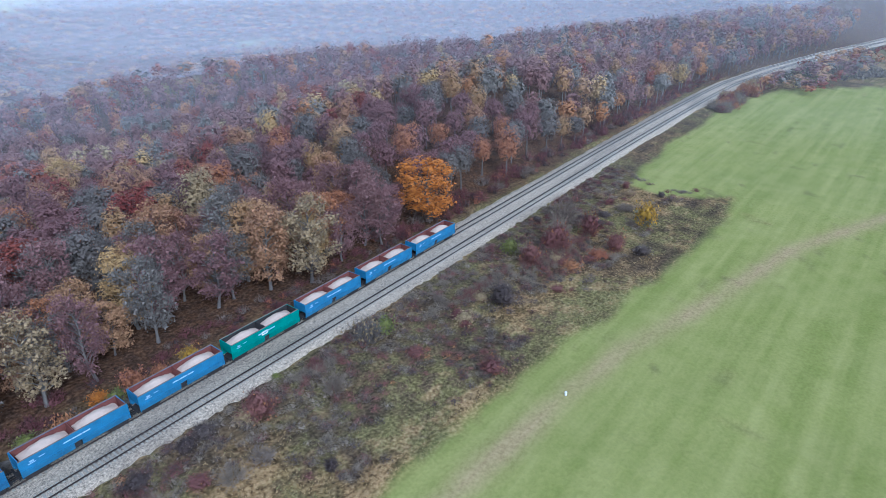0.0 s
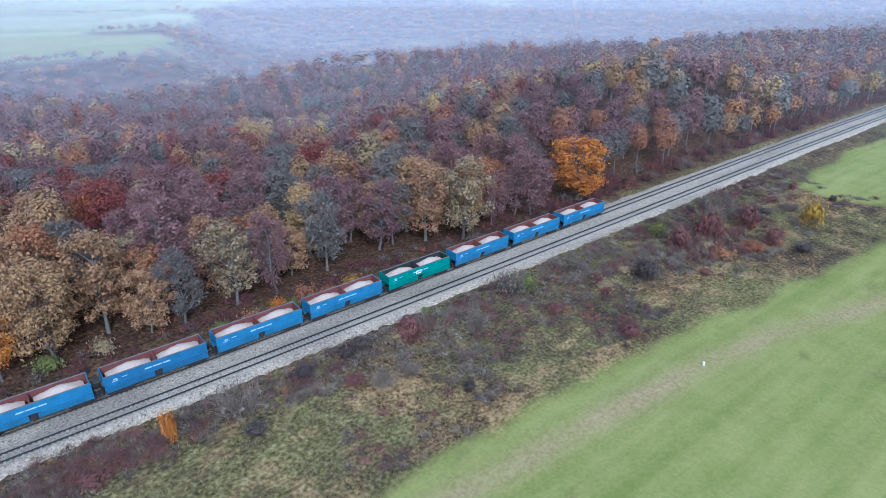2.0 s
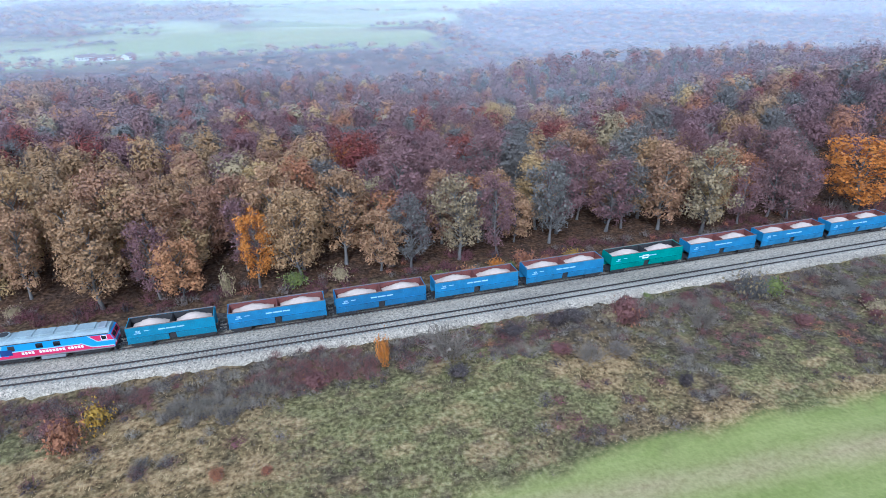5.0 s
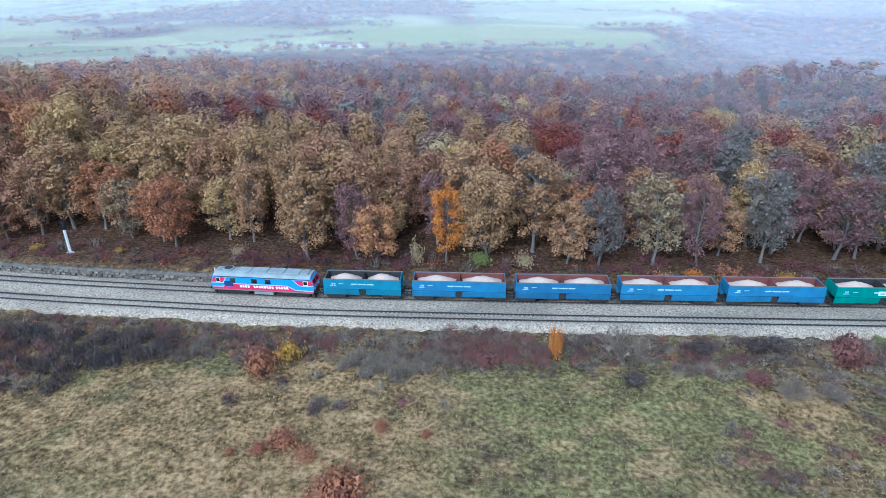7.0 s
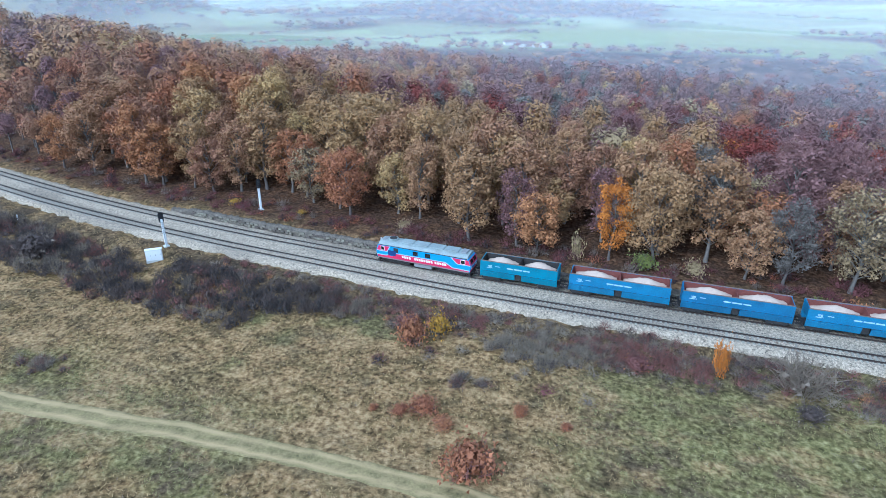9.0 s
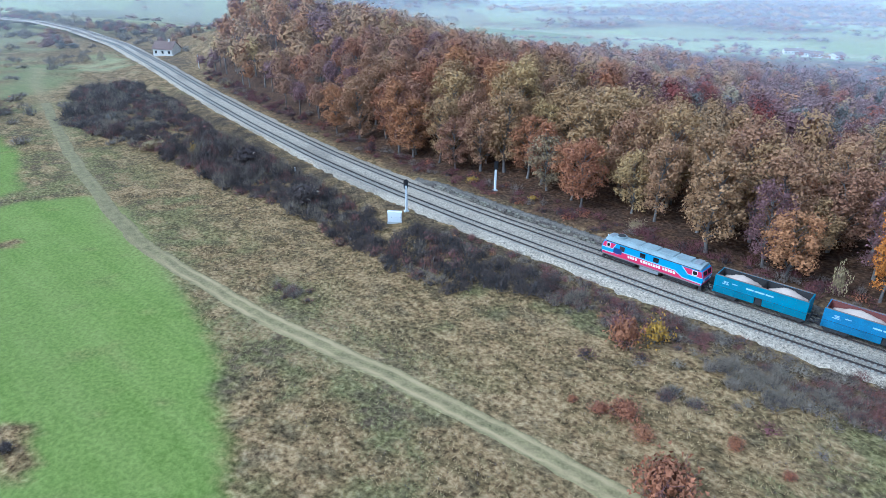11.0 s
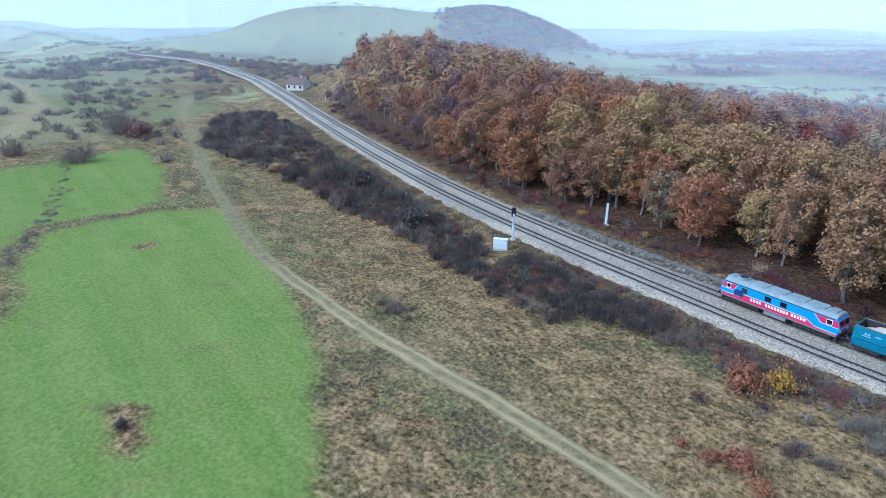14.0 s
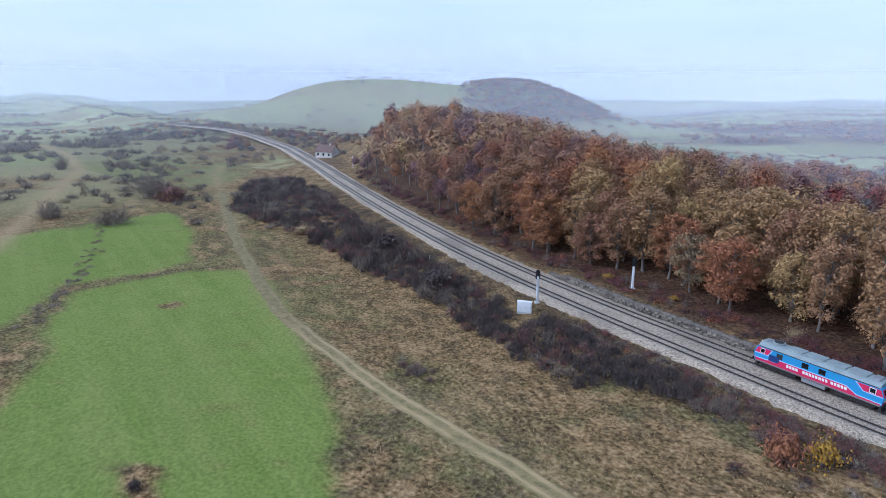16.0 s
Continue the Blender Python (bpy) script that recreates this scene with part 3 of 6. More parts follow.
def build_track(d):
    root = thing("railway_track", Matrix.Identity(4), "rusty steel rails on pale concrete sleepers in grey ballast", "railway track", "parallel tracks", "structure")
    xs = np.concatenate([np.arange(-690, -160, 4.0), np.arange(-160, 240, 1.5), np.arange(240, 560, 4.0)])
    prof = np.array([(-0.075, 0.02), (-0.075, 0.035), (-0.02, 0.055), (-0.02, 0.135), (-0.04, 0.145), (-0.04, 0.185), (0.04, 0.185), (0.04, 0.145), (0.02, 0.135), (0.02, 0.055), (0.075, 0.035), (0.075, 0.02)])
    for side in (-0.7535, 0.7535):
        X, K = np.meshgrid(xs, np.arange(len(prof)), indexing="ij")
        PX, PY = rail_frame(X, d + side + prof[K, 0])
        Z = np.broadcast_to(prof[:, 1], X.shape)
        nx, nd = X.shape
        k = np.arange(nx * nd).reshape(nx, nd)
        k2 = np.roll(k, -1, 1)
        faces = np.stack([k[:-1], k2[:-1], k2[1:], k[1:]], -1).reshape(-1, 4)
        me = link_mesh("rail", np.stack([PX, PY, Z], -1), faces, [M_RAIL])
        adopt(new("rail", me), root)
    # sleepers: the nearest stretch one by one, the rest joined
    bm = bm_prism([(-1.3, -0.1), (1.3, -0.1), (1.3, 0.04), (0.45, 0.02), (0.3, -0.01), (-0.3, -0.01), (-0.45, 0.02), (-1.3, 0.04)], -0.14, 0.14)
    one = bpy.data.meshes.new("sleeper")
    bm.to_mesh(one); bm.free()
    one.materials.append(M_SLEEPER)
    at = np.arange(-400, 420, 0.62)
    single = (at > -62) & (at < 30)
    for x in at[single]:
        px, py = rail_frame(x, d)
        ob = new("sleeper", one)
        ob.matrix_world = pose(px, py, RNG.uniform(-0.04, -0.012), 0, 0, math.degrees(math.atan(line_slope(x))) + RNG.uniform(-0.6, 0.6))
        adopt(ob, root)
    far = at[~single]
    pts = np.array([(-0.14, -1.3, -0.1), (0.14, -1.3, -0.1), (0.14, 1.3, -0.1), (-0.14, 1.3, -0.1), (-0.12, -1.28, -0.005), (0.12, -1.28, -0.005), (0.12, 1.28, -0.005), (-0.12, 1.28, -0.005)])
    quads = np.array([(4, 5, 6, 7), (0, 1, 5, 4), (1, 2, 6, 5), (2, 3, 7, 6), (3, 0, 4, 7)])
    ang = np.arctan(line_slope(far))
    px, py = rail_frame(far, d)
    c, s = np.cos(ang)[:, None], np.sin(ang)[:, None]
    V = np.stack([px[:, None] + c * pts[:, 0] - s * pts[:, 1], py[:, None] + s * pts[:, 0] + c * pts[:, 1], np.broadcast_to(pts[:, 2], (len(far), 8))], -1)
    F = (np.arange(len(far)) * 8)[:, None, None] + quads
    adopt(tagged(new("distant_sleepers", link_mesh("distant_sleepers", V, F.reshape(-1, 4), [M_SLEEPER])), kind="stuff"), root)


build_ballast()
for _d in TRACKS:
    build_track(_d)


def build_revetment():
    """The low stone-faced bank along the north side of the line."""
    xs = np.arange(-84, 46, 0.26)
    prof = [(5.5, -0.55), (5.6, 0.1), (5.75, 0.5), (5.9, 0.85), (6.2, 0.92), (6.6, 0.9), (6.9, 0.2)]
    top = ease(xs, -84, -76) * (1 - ease(xs, 20, 46))
    X, K = np.meshgrid(xs, np.arange(len(prof)), indexing="ij")
    P = np.array(prof)
    D = P[K, 0] + (vnoise(X * 2, K * 1.7, 0.8) - 0.5) * 0.3 + RNG.normal(size=X.shape) * 0.05
    PX, PY = rail_frame(X, D)
    Z = np.where(P[K, 1] > 0, P[K, 1] * (0.25 + 0.75 * top[:, None]), P[K, 1]) + (vnoise(X * 2, K * 2.3 + 40, 0.9) - 0.5) * 0.3 + RNG.normal(size=X.shape) * 0.06
    nx, nd = X.shape
    k = np.arange(nx * nd).reshape(nx, nd)
    faces = np.stack([k[:-1, :-1], k[1:, :-1], k[1:, 1:], k[:-1, 1:]], -1).reshape(-1, 4)
    tagged(new("stone_revetment", link_mesh("stone_revetment", np.stack([PX, PY, Z], -1), faces, [M_STONE])), "low dark stone facing along the bank beside the track", "stone wall", kind="structure")


build_revetment()


def stone_mesh(seed):
    rng = np.random.default_rng(seed)
    bm = bm_box(-0.42, 0.42, -0.16, 0.16, -0.2, 0.2, 0.05)
    for v in bm.verts:
        v.co += Vector(rng.normal(size=3) * 0.035)
    me = bpy.data.meshes.new("stone")
    bm.to_mesh(me); bm.free()
    me.materials.append(M_STONE)
    return me


def face_with_stones():
    """Two rough courses of stones on the face of the revetment."""
    wall = bpy.data.objects["stone_revetment"]
    shapes = [stone_mesh(70 + i) for i in range(5)]
    for course, (d, z) in enumerate(((5.52, 0.02), (5.66, 0.42))):
        for x in np.arange(-78, 24, 0.92) + 0.4 * course:
            x += RNG.uniform(-0.12, 0.12)
            if RNG.random() < 0.06:
                continue
            px, py = rail_frame(x, d + RNG.uniform(-0.06, 0.05))
            ob = new("stone", shapes[int(RNG.integers(0, 5))])
            ob.matrix_world = pose(px, py, z + RNG.uniform(-0.06, 0.06), RNG.uniform(-12, 4), RNG.uniform(-5, 5), math.degrees(math.atan(line_slope(x))) + RNG.uniform(-8, 8)) @ Matrix.Diagonal((RNG.uniform(0.75, 1.15), 1, RNG.uniform(0.7, 1.1), 1))
            adopt(ob, wall)


face_with_stones()


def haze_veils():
    """Translucent sheets added in arcs about the camera to imitate autumn haze, each thinning out towards the ground
    and upwards.
    """
    m = bpy.data.materials.new("haze_film")
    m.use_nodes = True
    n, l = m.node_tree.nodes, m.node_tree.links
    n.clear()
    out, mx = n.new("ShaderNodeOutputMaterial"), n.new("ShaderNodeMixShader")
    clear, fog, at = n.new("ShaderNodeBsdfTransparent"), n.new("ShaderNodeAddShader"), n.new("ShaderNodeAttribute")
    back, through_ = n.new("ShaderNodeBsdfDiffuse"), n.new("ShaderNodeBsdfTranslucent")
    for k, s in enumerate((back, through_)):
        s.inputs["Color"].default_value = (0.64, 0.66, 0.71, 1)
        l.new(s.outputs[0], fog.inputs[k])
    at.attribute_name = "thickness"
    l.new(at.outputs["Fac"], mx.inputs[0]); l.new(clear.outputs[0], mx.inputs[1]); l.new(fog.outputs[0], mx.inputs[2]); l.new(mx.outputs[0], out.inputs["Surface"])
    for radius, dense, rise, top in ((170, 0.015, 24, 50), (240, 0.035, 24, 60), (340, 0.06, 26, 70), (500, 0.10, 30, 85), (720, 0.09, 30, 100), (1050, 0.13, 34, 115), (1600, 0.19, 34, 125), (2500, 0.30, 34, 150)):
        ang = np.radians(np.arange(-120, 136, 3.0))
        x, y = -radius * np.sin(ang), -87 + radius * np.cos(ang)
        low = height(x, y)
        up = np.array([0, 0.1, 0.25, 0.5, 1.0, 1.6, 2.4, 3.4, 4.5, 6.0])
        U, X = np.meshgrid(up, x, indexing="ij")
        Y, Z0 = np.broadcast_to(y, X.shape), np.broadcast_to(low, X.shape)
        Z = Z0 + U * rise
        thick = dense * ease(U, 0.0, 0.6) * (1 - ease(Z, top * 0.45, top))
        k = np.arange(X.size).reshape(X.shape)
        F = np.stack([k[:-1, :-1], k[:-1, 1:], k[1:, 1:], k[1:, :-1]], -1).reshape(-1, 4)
        me = link_mesh("haze_sheet", np.stack([X, Y, Z], -1), F, [m], smooth=True)
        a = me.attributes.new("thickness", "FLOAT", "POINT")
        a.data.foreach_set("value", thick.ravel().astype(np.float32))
        tagged(new("haze_sheet", me), "translucent sheet in an arc about the camera, standing in for valley haze", "haze", kind="structure")


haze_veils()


def build_lane():
    """The two-rutted field lane, a strip a few centimetres proud of the grass."""
    pts = np.array(LANE[7:-2])
    seg = np.r_[0, np.cumsum(np.hypot(*np.diff(pts, axis=0).T))]
    s = np.arange(0, seg[-1], 0.8)
    w = np.hanning(21); w /= w.sum()
    cx, cy = (np.convolve(np.pad(np.interp(s, seg, pts[:, k]), 10, mode="edge"), w, mode="valid") for k in (0, 1))
    tx, ty = np.gradient(cx), np.gradient(cy)
    ln = np.hypot(tx, ty); tx, ty = tx / ln, ty / ln
    across = 1.08 * np.array([-1.75, -1.5, -1.2, -0.95, -0.7, -0.4, 0.0, 0.4, 0.7, 0.95, 1.2, 1.5, 1.75])
    S, A = np.meshgrid(s, across, indexing="ij")
    A2 = A + (vnoise(S, A * 0, 6) - 0.5) * 0.7 + (vnoise(S * 1.0, A * 3, 1.5) - 0.5) * 0.35
    X, Y = cx[:, None] - ty[:, None] * A2, cy[:, None] + tx[:, None] * A2
    edge = np.abs(A) > 1.55
    rut = np.exp(-((np.abs(A) - 0.82) / 0.33) ** 2)
    Z = height(X, Y) + np.where(edge, -0.1, 0.05) - 0.04 * rut
    k = np.arange(X.size).reshape(X.shape)
    F = np.stack([k[:-1, :-1], k[1:, :-1], k[1:, 1:], k[:-1, 1:]], -1).reshape(-1, 4)
    m = mat("trodden_lane_grass", (0.20, 0.16, 0.068), var=0.7, scale=0.8, scale2=4.0, bump=0.8)
    n, l = m.node_tree.nodes, m.node_tree.links
    b = n["Principled BSDF"]
    src = b.inputs["Base Color"].links[0].from_socket
    a = n.new("ShaderNodeAttribute"); a.attribute_name = "bare"
    x = n.new("ShaderNodeMix"); x.data_type = "RGBA"
    l.new(a.outputs["Fac"], x.inputs["Factor"]); l.new(src, x.inputs["A"])
    x.inputs["B"].default_value = (0.42, 0.305, 0.15, 1)
    l.new(x.outputs["Result"], b.inputs["Base Color"])
    me = link_mesh("field_lane", np.stack([X, Y, Z], -1), F, [m], smooth=True)
    bare = (1 - 0.88 * ease(-X, 72, 104)) * np.clip(rut * (0.75 + 0.6 * (vnoise(S, A * 5, 3) - 0.3)) + 0.6 * (vnoise(S * 2, A * 4, 1.3) - 0.45), 0, 1)
    at = me.attributes.new("bare", "FLOAT", "POINT")
    at.data.foreach_set("value", bare.ravel().astype(np.float32))
    tagged(new("field_lane", me), "two-rutted pale earth lane through rough grass", "lane", kind="structure")


build_lane()

# ---- trees and shrubs ----
def limb(points, radii, sides=5):
    """A bent tapered limb as (verts, quads)."""
    points, radii = np.asarray(points, float), np.asarray(radii, float)
    way = np.gradient(points, axis=0)
    way /= np.linalg.norm(way, axis=1, keepdims=True) + 1e-9
    ref = np.where(np.abs(way[:, 2:3]) > 0.9, [[1.0, 0, 0]], [[0, 0, 1.0]])
    u = np.cross(way, ref); u /= np.linalg.norm(u, axis=1, keepdims=True) + 1e-9
    v = np.cross(way, u)
    a = np.arange(sides) * 2 * np.pi / sides
    V = points[:, None] + radii[:, None, None] * (np.cos(a)[None, :, None] * u[:, None] + np.sin(a)[None, :, None] * v[:, None])
    k = np.arange(len(points) * sides).reshape(len(points), sides)
    k2 = np.roll(k, -1, 1)
    return V.reshape(-1, 3), np.stack([k[:-1], k2[:-1], k2[1:], k[1:]], -1).reshape(-1, 4)


def joined(bits):
    V, F, n = [], [], 0
    for v, f in bits:
        V.append(v); F.append(f + n); n += len(v)
    return np.concatenate(V), np.concatenate(F)


def leaf_soup(rng, centres, size, out=None, follow=0.6):
    """One small triangle of leaves at each centre, lying more or less along the outside of its clump."""
    n = len(centres)
    face = rng.normal(size=(n, 3))
    face /= np.linalg.norm(face, axis=1, keepdims=True)
    if out is not None:
        face = (1 - follow) * face + follow * out
        face /= np.linalg.norm(face, axis=1, keepdims=True) + 1e-9
    a = np.cross(face, rng.normal(size=(n, 3)))
    a /= np.linalg.norm(a, axis=1, keepdims=True) + 1e-9
    b = np.cross(face, a)
    s = size * rng.uniform(0.6, 1.4, (n, 1))
    V = np.stack([centres - 0.55 * s * a - 0.42 * s * b, centres + 0.62 * s * a - 0.1 * s * b, centres + 0.5 * s * b], 1)
    return V.reshape(-1, 3), np.arange(3 * n).reshape(-1, 3)


def twig_soup(rng, base, tip, width):
    """A thin triangle for each twig, from base to tip."""
    n = len(base)
    w = np.cross(tip - base, rng.normal(size=(n, 3)))
    w *= width / (np.linalg.norm(w, axis=1, keepdims=True) + 1e-9)
    V = np.stack([base - w, base + w, tip], 1)
    return V.reshape(-1, 3), np.arange(3 * n).reshape(-1, 3)


def tree_shape(seed, tall, wide, low, lobes, leaves, leaf, twigs, droop=0.0, twig_w=0.03, follow=0.5):
    """Trunk with limbs, and a crown in uneven clumps: (trunk verts, quads), (leaf verts, tris), (twig verts, tris)."""
    rng = np.random.default_rng(seed)
    lean = rng.normal(size=2) * 0.035
    def axis(h):
        return np.array([lean[0] * h + 0.25 * math.sin(h * 0.5 + seed), lean[1] * h + 0.25 * math.cos(h * 0.45 + seed * 2), h])
    hs = np.linspace(-0.4, tall * 0.9, 8)
    r0 = 0.018 * tall
    bits = [limb([axis(h) for h in hs], r0 * (1 - 0.9 * (hs + 0.4) / (tall * 0.93)) * np.where(hs < 0.3, 1.35, 1.0), 6)]
    spots = []
    for i in range(lobes):
        f = (i + rng.uniform(0.2, 0.8)) / lobes
        h = low + (tall - low) * f ** 0.9
        span = wide * (1.0 - 0.5 * abs(2 * f - 1.0) ** 2.6) * rng.uniform(0.55, 1.05)
        if f > 0.9:
            span *= 0.6
        turn = i * 2.4 + rng.uniform(-0.5, 0.5)
        at = axis(h) + np.array([math.cos(turn) * span * 0.82, math.sin(turn) * span * 0.82, rng.uniform(-0.6, 0.9)])
        rad = wide * rng.uniform(0.2, 0.4)
        spots.append((at, rad))
        root = axis(max(low * 0.8, h - span * 0.8))
        mid = (root * 0.5 + at * 0.5) + [0, 0, 0.25 * span * 0.3]
        bits.append(limb([root, mid, at], [r0 * 0.34, r0 * 0.2, r0 * 0.06], 4))
    trunk = joined(bits)
    share = np.array([r ** 2 for _, r in spots]); share /= share.sum()
    P, B, T, N, R = [], [], [], [], []
    for (at, rad), q in zip(spots, share):
        n = int(leaves * q)
        w = rng.normal(size=(n, 3)); w /= np.linalg.norm(w, axis=1, keepdims=True) + 1e-9
        rr = rad * rng.uniform(0.35, 1.0, (n, 1)) ** 0.55
        lump = 1 + 0.22 * np.sin(5 * w[:, :1] + seed) * np.cos(4 * w[:, 1:2])
        p = at + w * rr * lump * [1.0, 1.0, 0.8] + rng.normal(size=(n, 3)) * 0.22 * rad
        p[:, 2] -= droop * np.abs(w[:, 0]) * rad
        P.append(p); N.append(w * [1, 1, 1.25] + [0, 0, 0.25]); R.append(np.where(rr[:, 0] < 0.8 * rad, 1.75, 0.85))
        m = int(twigs * q)
        w = rng.normal(size=(m, 3)); w[:, 2] += 0.55; w /= np.linalg.norm(w, axis=1, keepdims=True) + 1e-9
        b = at + w * rad * rng.uniform(0.05, 0.6, (m, 1)) - [0, 0, 0.15 * rad]
        B.append(b); T.append(at + (w + rng.normal(size=(m, 3)) * 0.22) * rad * rng.uniform(0.8, 1.25, (m, 1)))
    leafs = leaf_soup(rng, np.concatenate(P), leaf * np.concatenate(R)[:, None], np.concatenate(N), follow) if leaves else None
    twigsp = twig_soup(rng, np.concatenate(B), np.concatenate(T), twig_w) if twigs else None
    return trunk, leafs, twigsp


# kinds of crown: colour of its leaves, of its twigs, leaves and twigs of a fully drawn tree
KINDS = {
    "tan": ("tan", "grey", 5800, 300), "brown": ("brown", "plum", 5800, 300), "rust": ("rust", "plum", 5800, 250),
    "red": ("red", "dark", 4800, 250), "orange": ("orange", "dark", 5200, 200), "yellow": ("yellow", "grey", 4000, 200),
    "olive": ("olive", "grey", 4200, 900), "plum": ("plum", "plum", 2600, 2300), "grey": ("grey", "grey", 2000, 2600), "green": ("green", "grey", 4000, 200),
}
LABEL = {
    "tan": "tall oak with dry tan leaves and a grey trunk", "brown": "tall oak with withered brown leaves at the wood's edge",
    "rust": "broad tree with rust-brown autumn leaves", "red": "round tree with dark red autumn leaves", "orange": "tree with bright orange autumn leaves beside the railway",
    "yellow": "small tree with golden yellow leaves in rough grass", "olive": "half-bare tree with pale olive leaves", "plum": "nearly bare tree with violet-brown twigs",
    "grey": "bare tree with fine grey twigs and few leaves", "green": "tree with yellow-green leaves",
}
SHAPES = [(15.8, 4.4, 3.0, 38), (14.6, 4.8, 2.6, 36), (16.6, 4.3, 3.4, 40), (13.2, 4.6, 2.2, 34)]
TREES = {}


def model_tree(kind, shape):
    """The trunk and crown meshes of a kind of tree, made once."""
    if (kind, shape) not in TREES:
        leaf_c, twig_c, leaves, twigs = KINDS[kind]
        tall, wide, low, lobes = SHAPES[shape]
        bare = kind in ("plum", "grey")
        trunk, lf, tw = tree_shape(31 * shape + sum(map(ord, kind)), tall, wide, low, lobes, leaves, 0.24, twigs, follow=0.4 if bare else 0.66)
        t = link_mesh("trunk", *trunk, [BARK], smooth=True)
        V = np.concatenate([lf[0], tw[0]]); F = np.concatenate([lf[1], tw[1] + len(lf[0])])
        slot = np.r_[np.zeros(len(lf[1])), np.ones(len(tw[1]))]
        c = link_mesh("crown", V, F, [LEAF[leaf_c], LEAF[twig_c]], mat_index=slot)
        TREES[kind, shape] = (t, c)
    return TREES[kind, shape]


def plant_tree(x, y, kind, shape, scale=1.0, stretch=1.0, broad=1.0, name="oak_tree"):
    t, c = model_tree(kind, shape)
    root = thing(name, pose(x, y, float(height(x, y)) - 0.1, 0, 0, RNG.uniform(0, 360)) @ Matrix.Diagonal((scale * broad, scale * broad, scale * stretch, 1)), LABEL[kind], "tree", "trees of the wood")
    adopt(new("trunk", t), root)
    adopt(new("crown", c), root)
    return root


def pick_kind(x, y, rng):
    d = float(off_line(x, y))
    if x < -95:
        names, odds = ("brown", "rust", "tan", "plum"), (0.40, 0.38, 0.07, 0.15)
    elif x < 12 and d < 62:
        names, odds = ("tan", "brown", "olive", "rust", "plum"), (0.44, 0.32, 0.04, 0.16, 0.04)
    elif x > 105 and d < 70:
        names, odds = ("plum", "grey", "brown", "rust", "red", "tan"), (0.5, 0.24, 0.1, 0.08, 0.03, 0.05)
    elif d < 40:
        names, odds = ("brown", "plum", "rust", "grey", "tan", "olive"), (0.20, 0.33, 0.11, 0.19, 0.11, 0.06)
    else:
        far = float(ease(d, 80, 220))
        names, odds = ("plum", "grey", "rust", "red", "brown", "olive", "tan", "orange"), (0.42 + 0.25 * far, 0.19 - 0.1 * far, 0.09 - 0.04 * far, 0.12, 0.09 - 0.03 * far, 0.05 * (1 - far), 0.07 * (1 - 0.8 * far), 0.01 * (1 - far))
    return names[int(rng.choice(len(names), p=np.array(odds) / sum(odds)))]


SPECIAL = [(-0.5, 4.8, "orange", 2, 0.78), (118, 5.5, "orange", 1, 0.98), (20.4, 36, "red", 1, 0.95), (22, 30, "red", 3, 0.85), (42, 30, "red", 1, 0.95), (68, 46, "red", 1, 1.0), (84, 126, "tan", 1, 1.0)]


FAR_SPECIAL = [(118, 40, "tan"), (130, 55, "tan"), (150, 90, "orange"), (62, 150, "orange"), (84, 126, "tan"), (30, 62, "red"), (55, 60, "red"), (95, 70, "red"), (12, 70, "red"), (-10, 90, "red"), (160, 60, "tan"), (172, 32, "tan")]


def spray_crown(rng, size, clumps, sprays, spray, twigs, width, floor=-0.75):
    """Unit crown scaled to size: an inner mass, sprays of leaves in clumps over it, bare twigs on top: (verts, tris, slots 0 inner, 1 leaf, 2 twig)."""
    def boxy(w):
        return w / ((np.abs(w) ** 2.7).sum(1, keepdims=True) ** (1 / 2.7))
    lumps = rng.normal(size=(clumps, 3)); lumps[:, 2] = np.abs(lumps[:, 2]) * 1.0 - 0.35
    lumps /= np.linalg.norm(lumps, axis=1, keepdims=True)
    reach = rng.uniform(0.5, 1.0, clumps)
    def radius(w):
        return 0.60 + 0.44 * (np.exp((w @ lumps.T - 1) * 16) * reach).max(1)
    inner = max(16, sprays // 6)
    w = rng.normal(size=(inner, 3)); w /= np.linalg.norm(w, axis=1, keepdims=True)
    core, F = leaf_soup(rng, boxy(w) * (radius(w) * rng.uniform(0.2, 0.72, inner))[:, None] * size, 0.5 * float(size.min()) * (34 / max(34, inner)) ** 0.5, w, 0.45)
    bits_v, bits_f, slots = [core], [F], [np.zeros(len(F))]
    w = rng.normal(size=(sprays, 3)); w /= np.linalg.norm(w, axis=1, keepdims=True)
    w[:, 2] = np.where(w[:, 2] < floor, -w[:, 2], w[:, 2])
    at = boxy(w) * (radius(w) * rng.uniform(0.8, 1.04, sprays))[:, None] * size + rng.normal(size=(sprays, 3)) * 0.3 * spray
    lv, lf = leaf_soup(rng, at, spray, w + [0, 0, 0.25], 0.8)
    bits_f.append(lf + len(core)); bits_v.append(lv); slots.append(np.ones(len(lf)))
    if twigs:
        w = rng.normal(size=(twigs, 3)); w[:, 2] = np.abs(w[:, 2]); w /= np.linalg.norm(w, axis=1, keepdims=True)
        base = w * (radius(w) * 0.75)[:, None] * size
        tv, tf = twig_soup(rng, base, base + (w * size * 0.34 + rng.normal(size=(twigs, 3)) * 0.06 * size), width)
        bits_f.append(tf + sum(map(len, bits_v))); bits_v.append(tv); slots.append(np.full(len(tf), 2))
    return np.concatenate(bits_v), np.concatenate(bits_f), np.concatenate(slots)


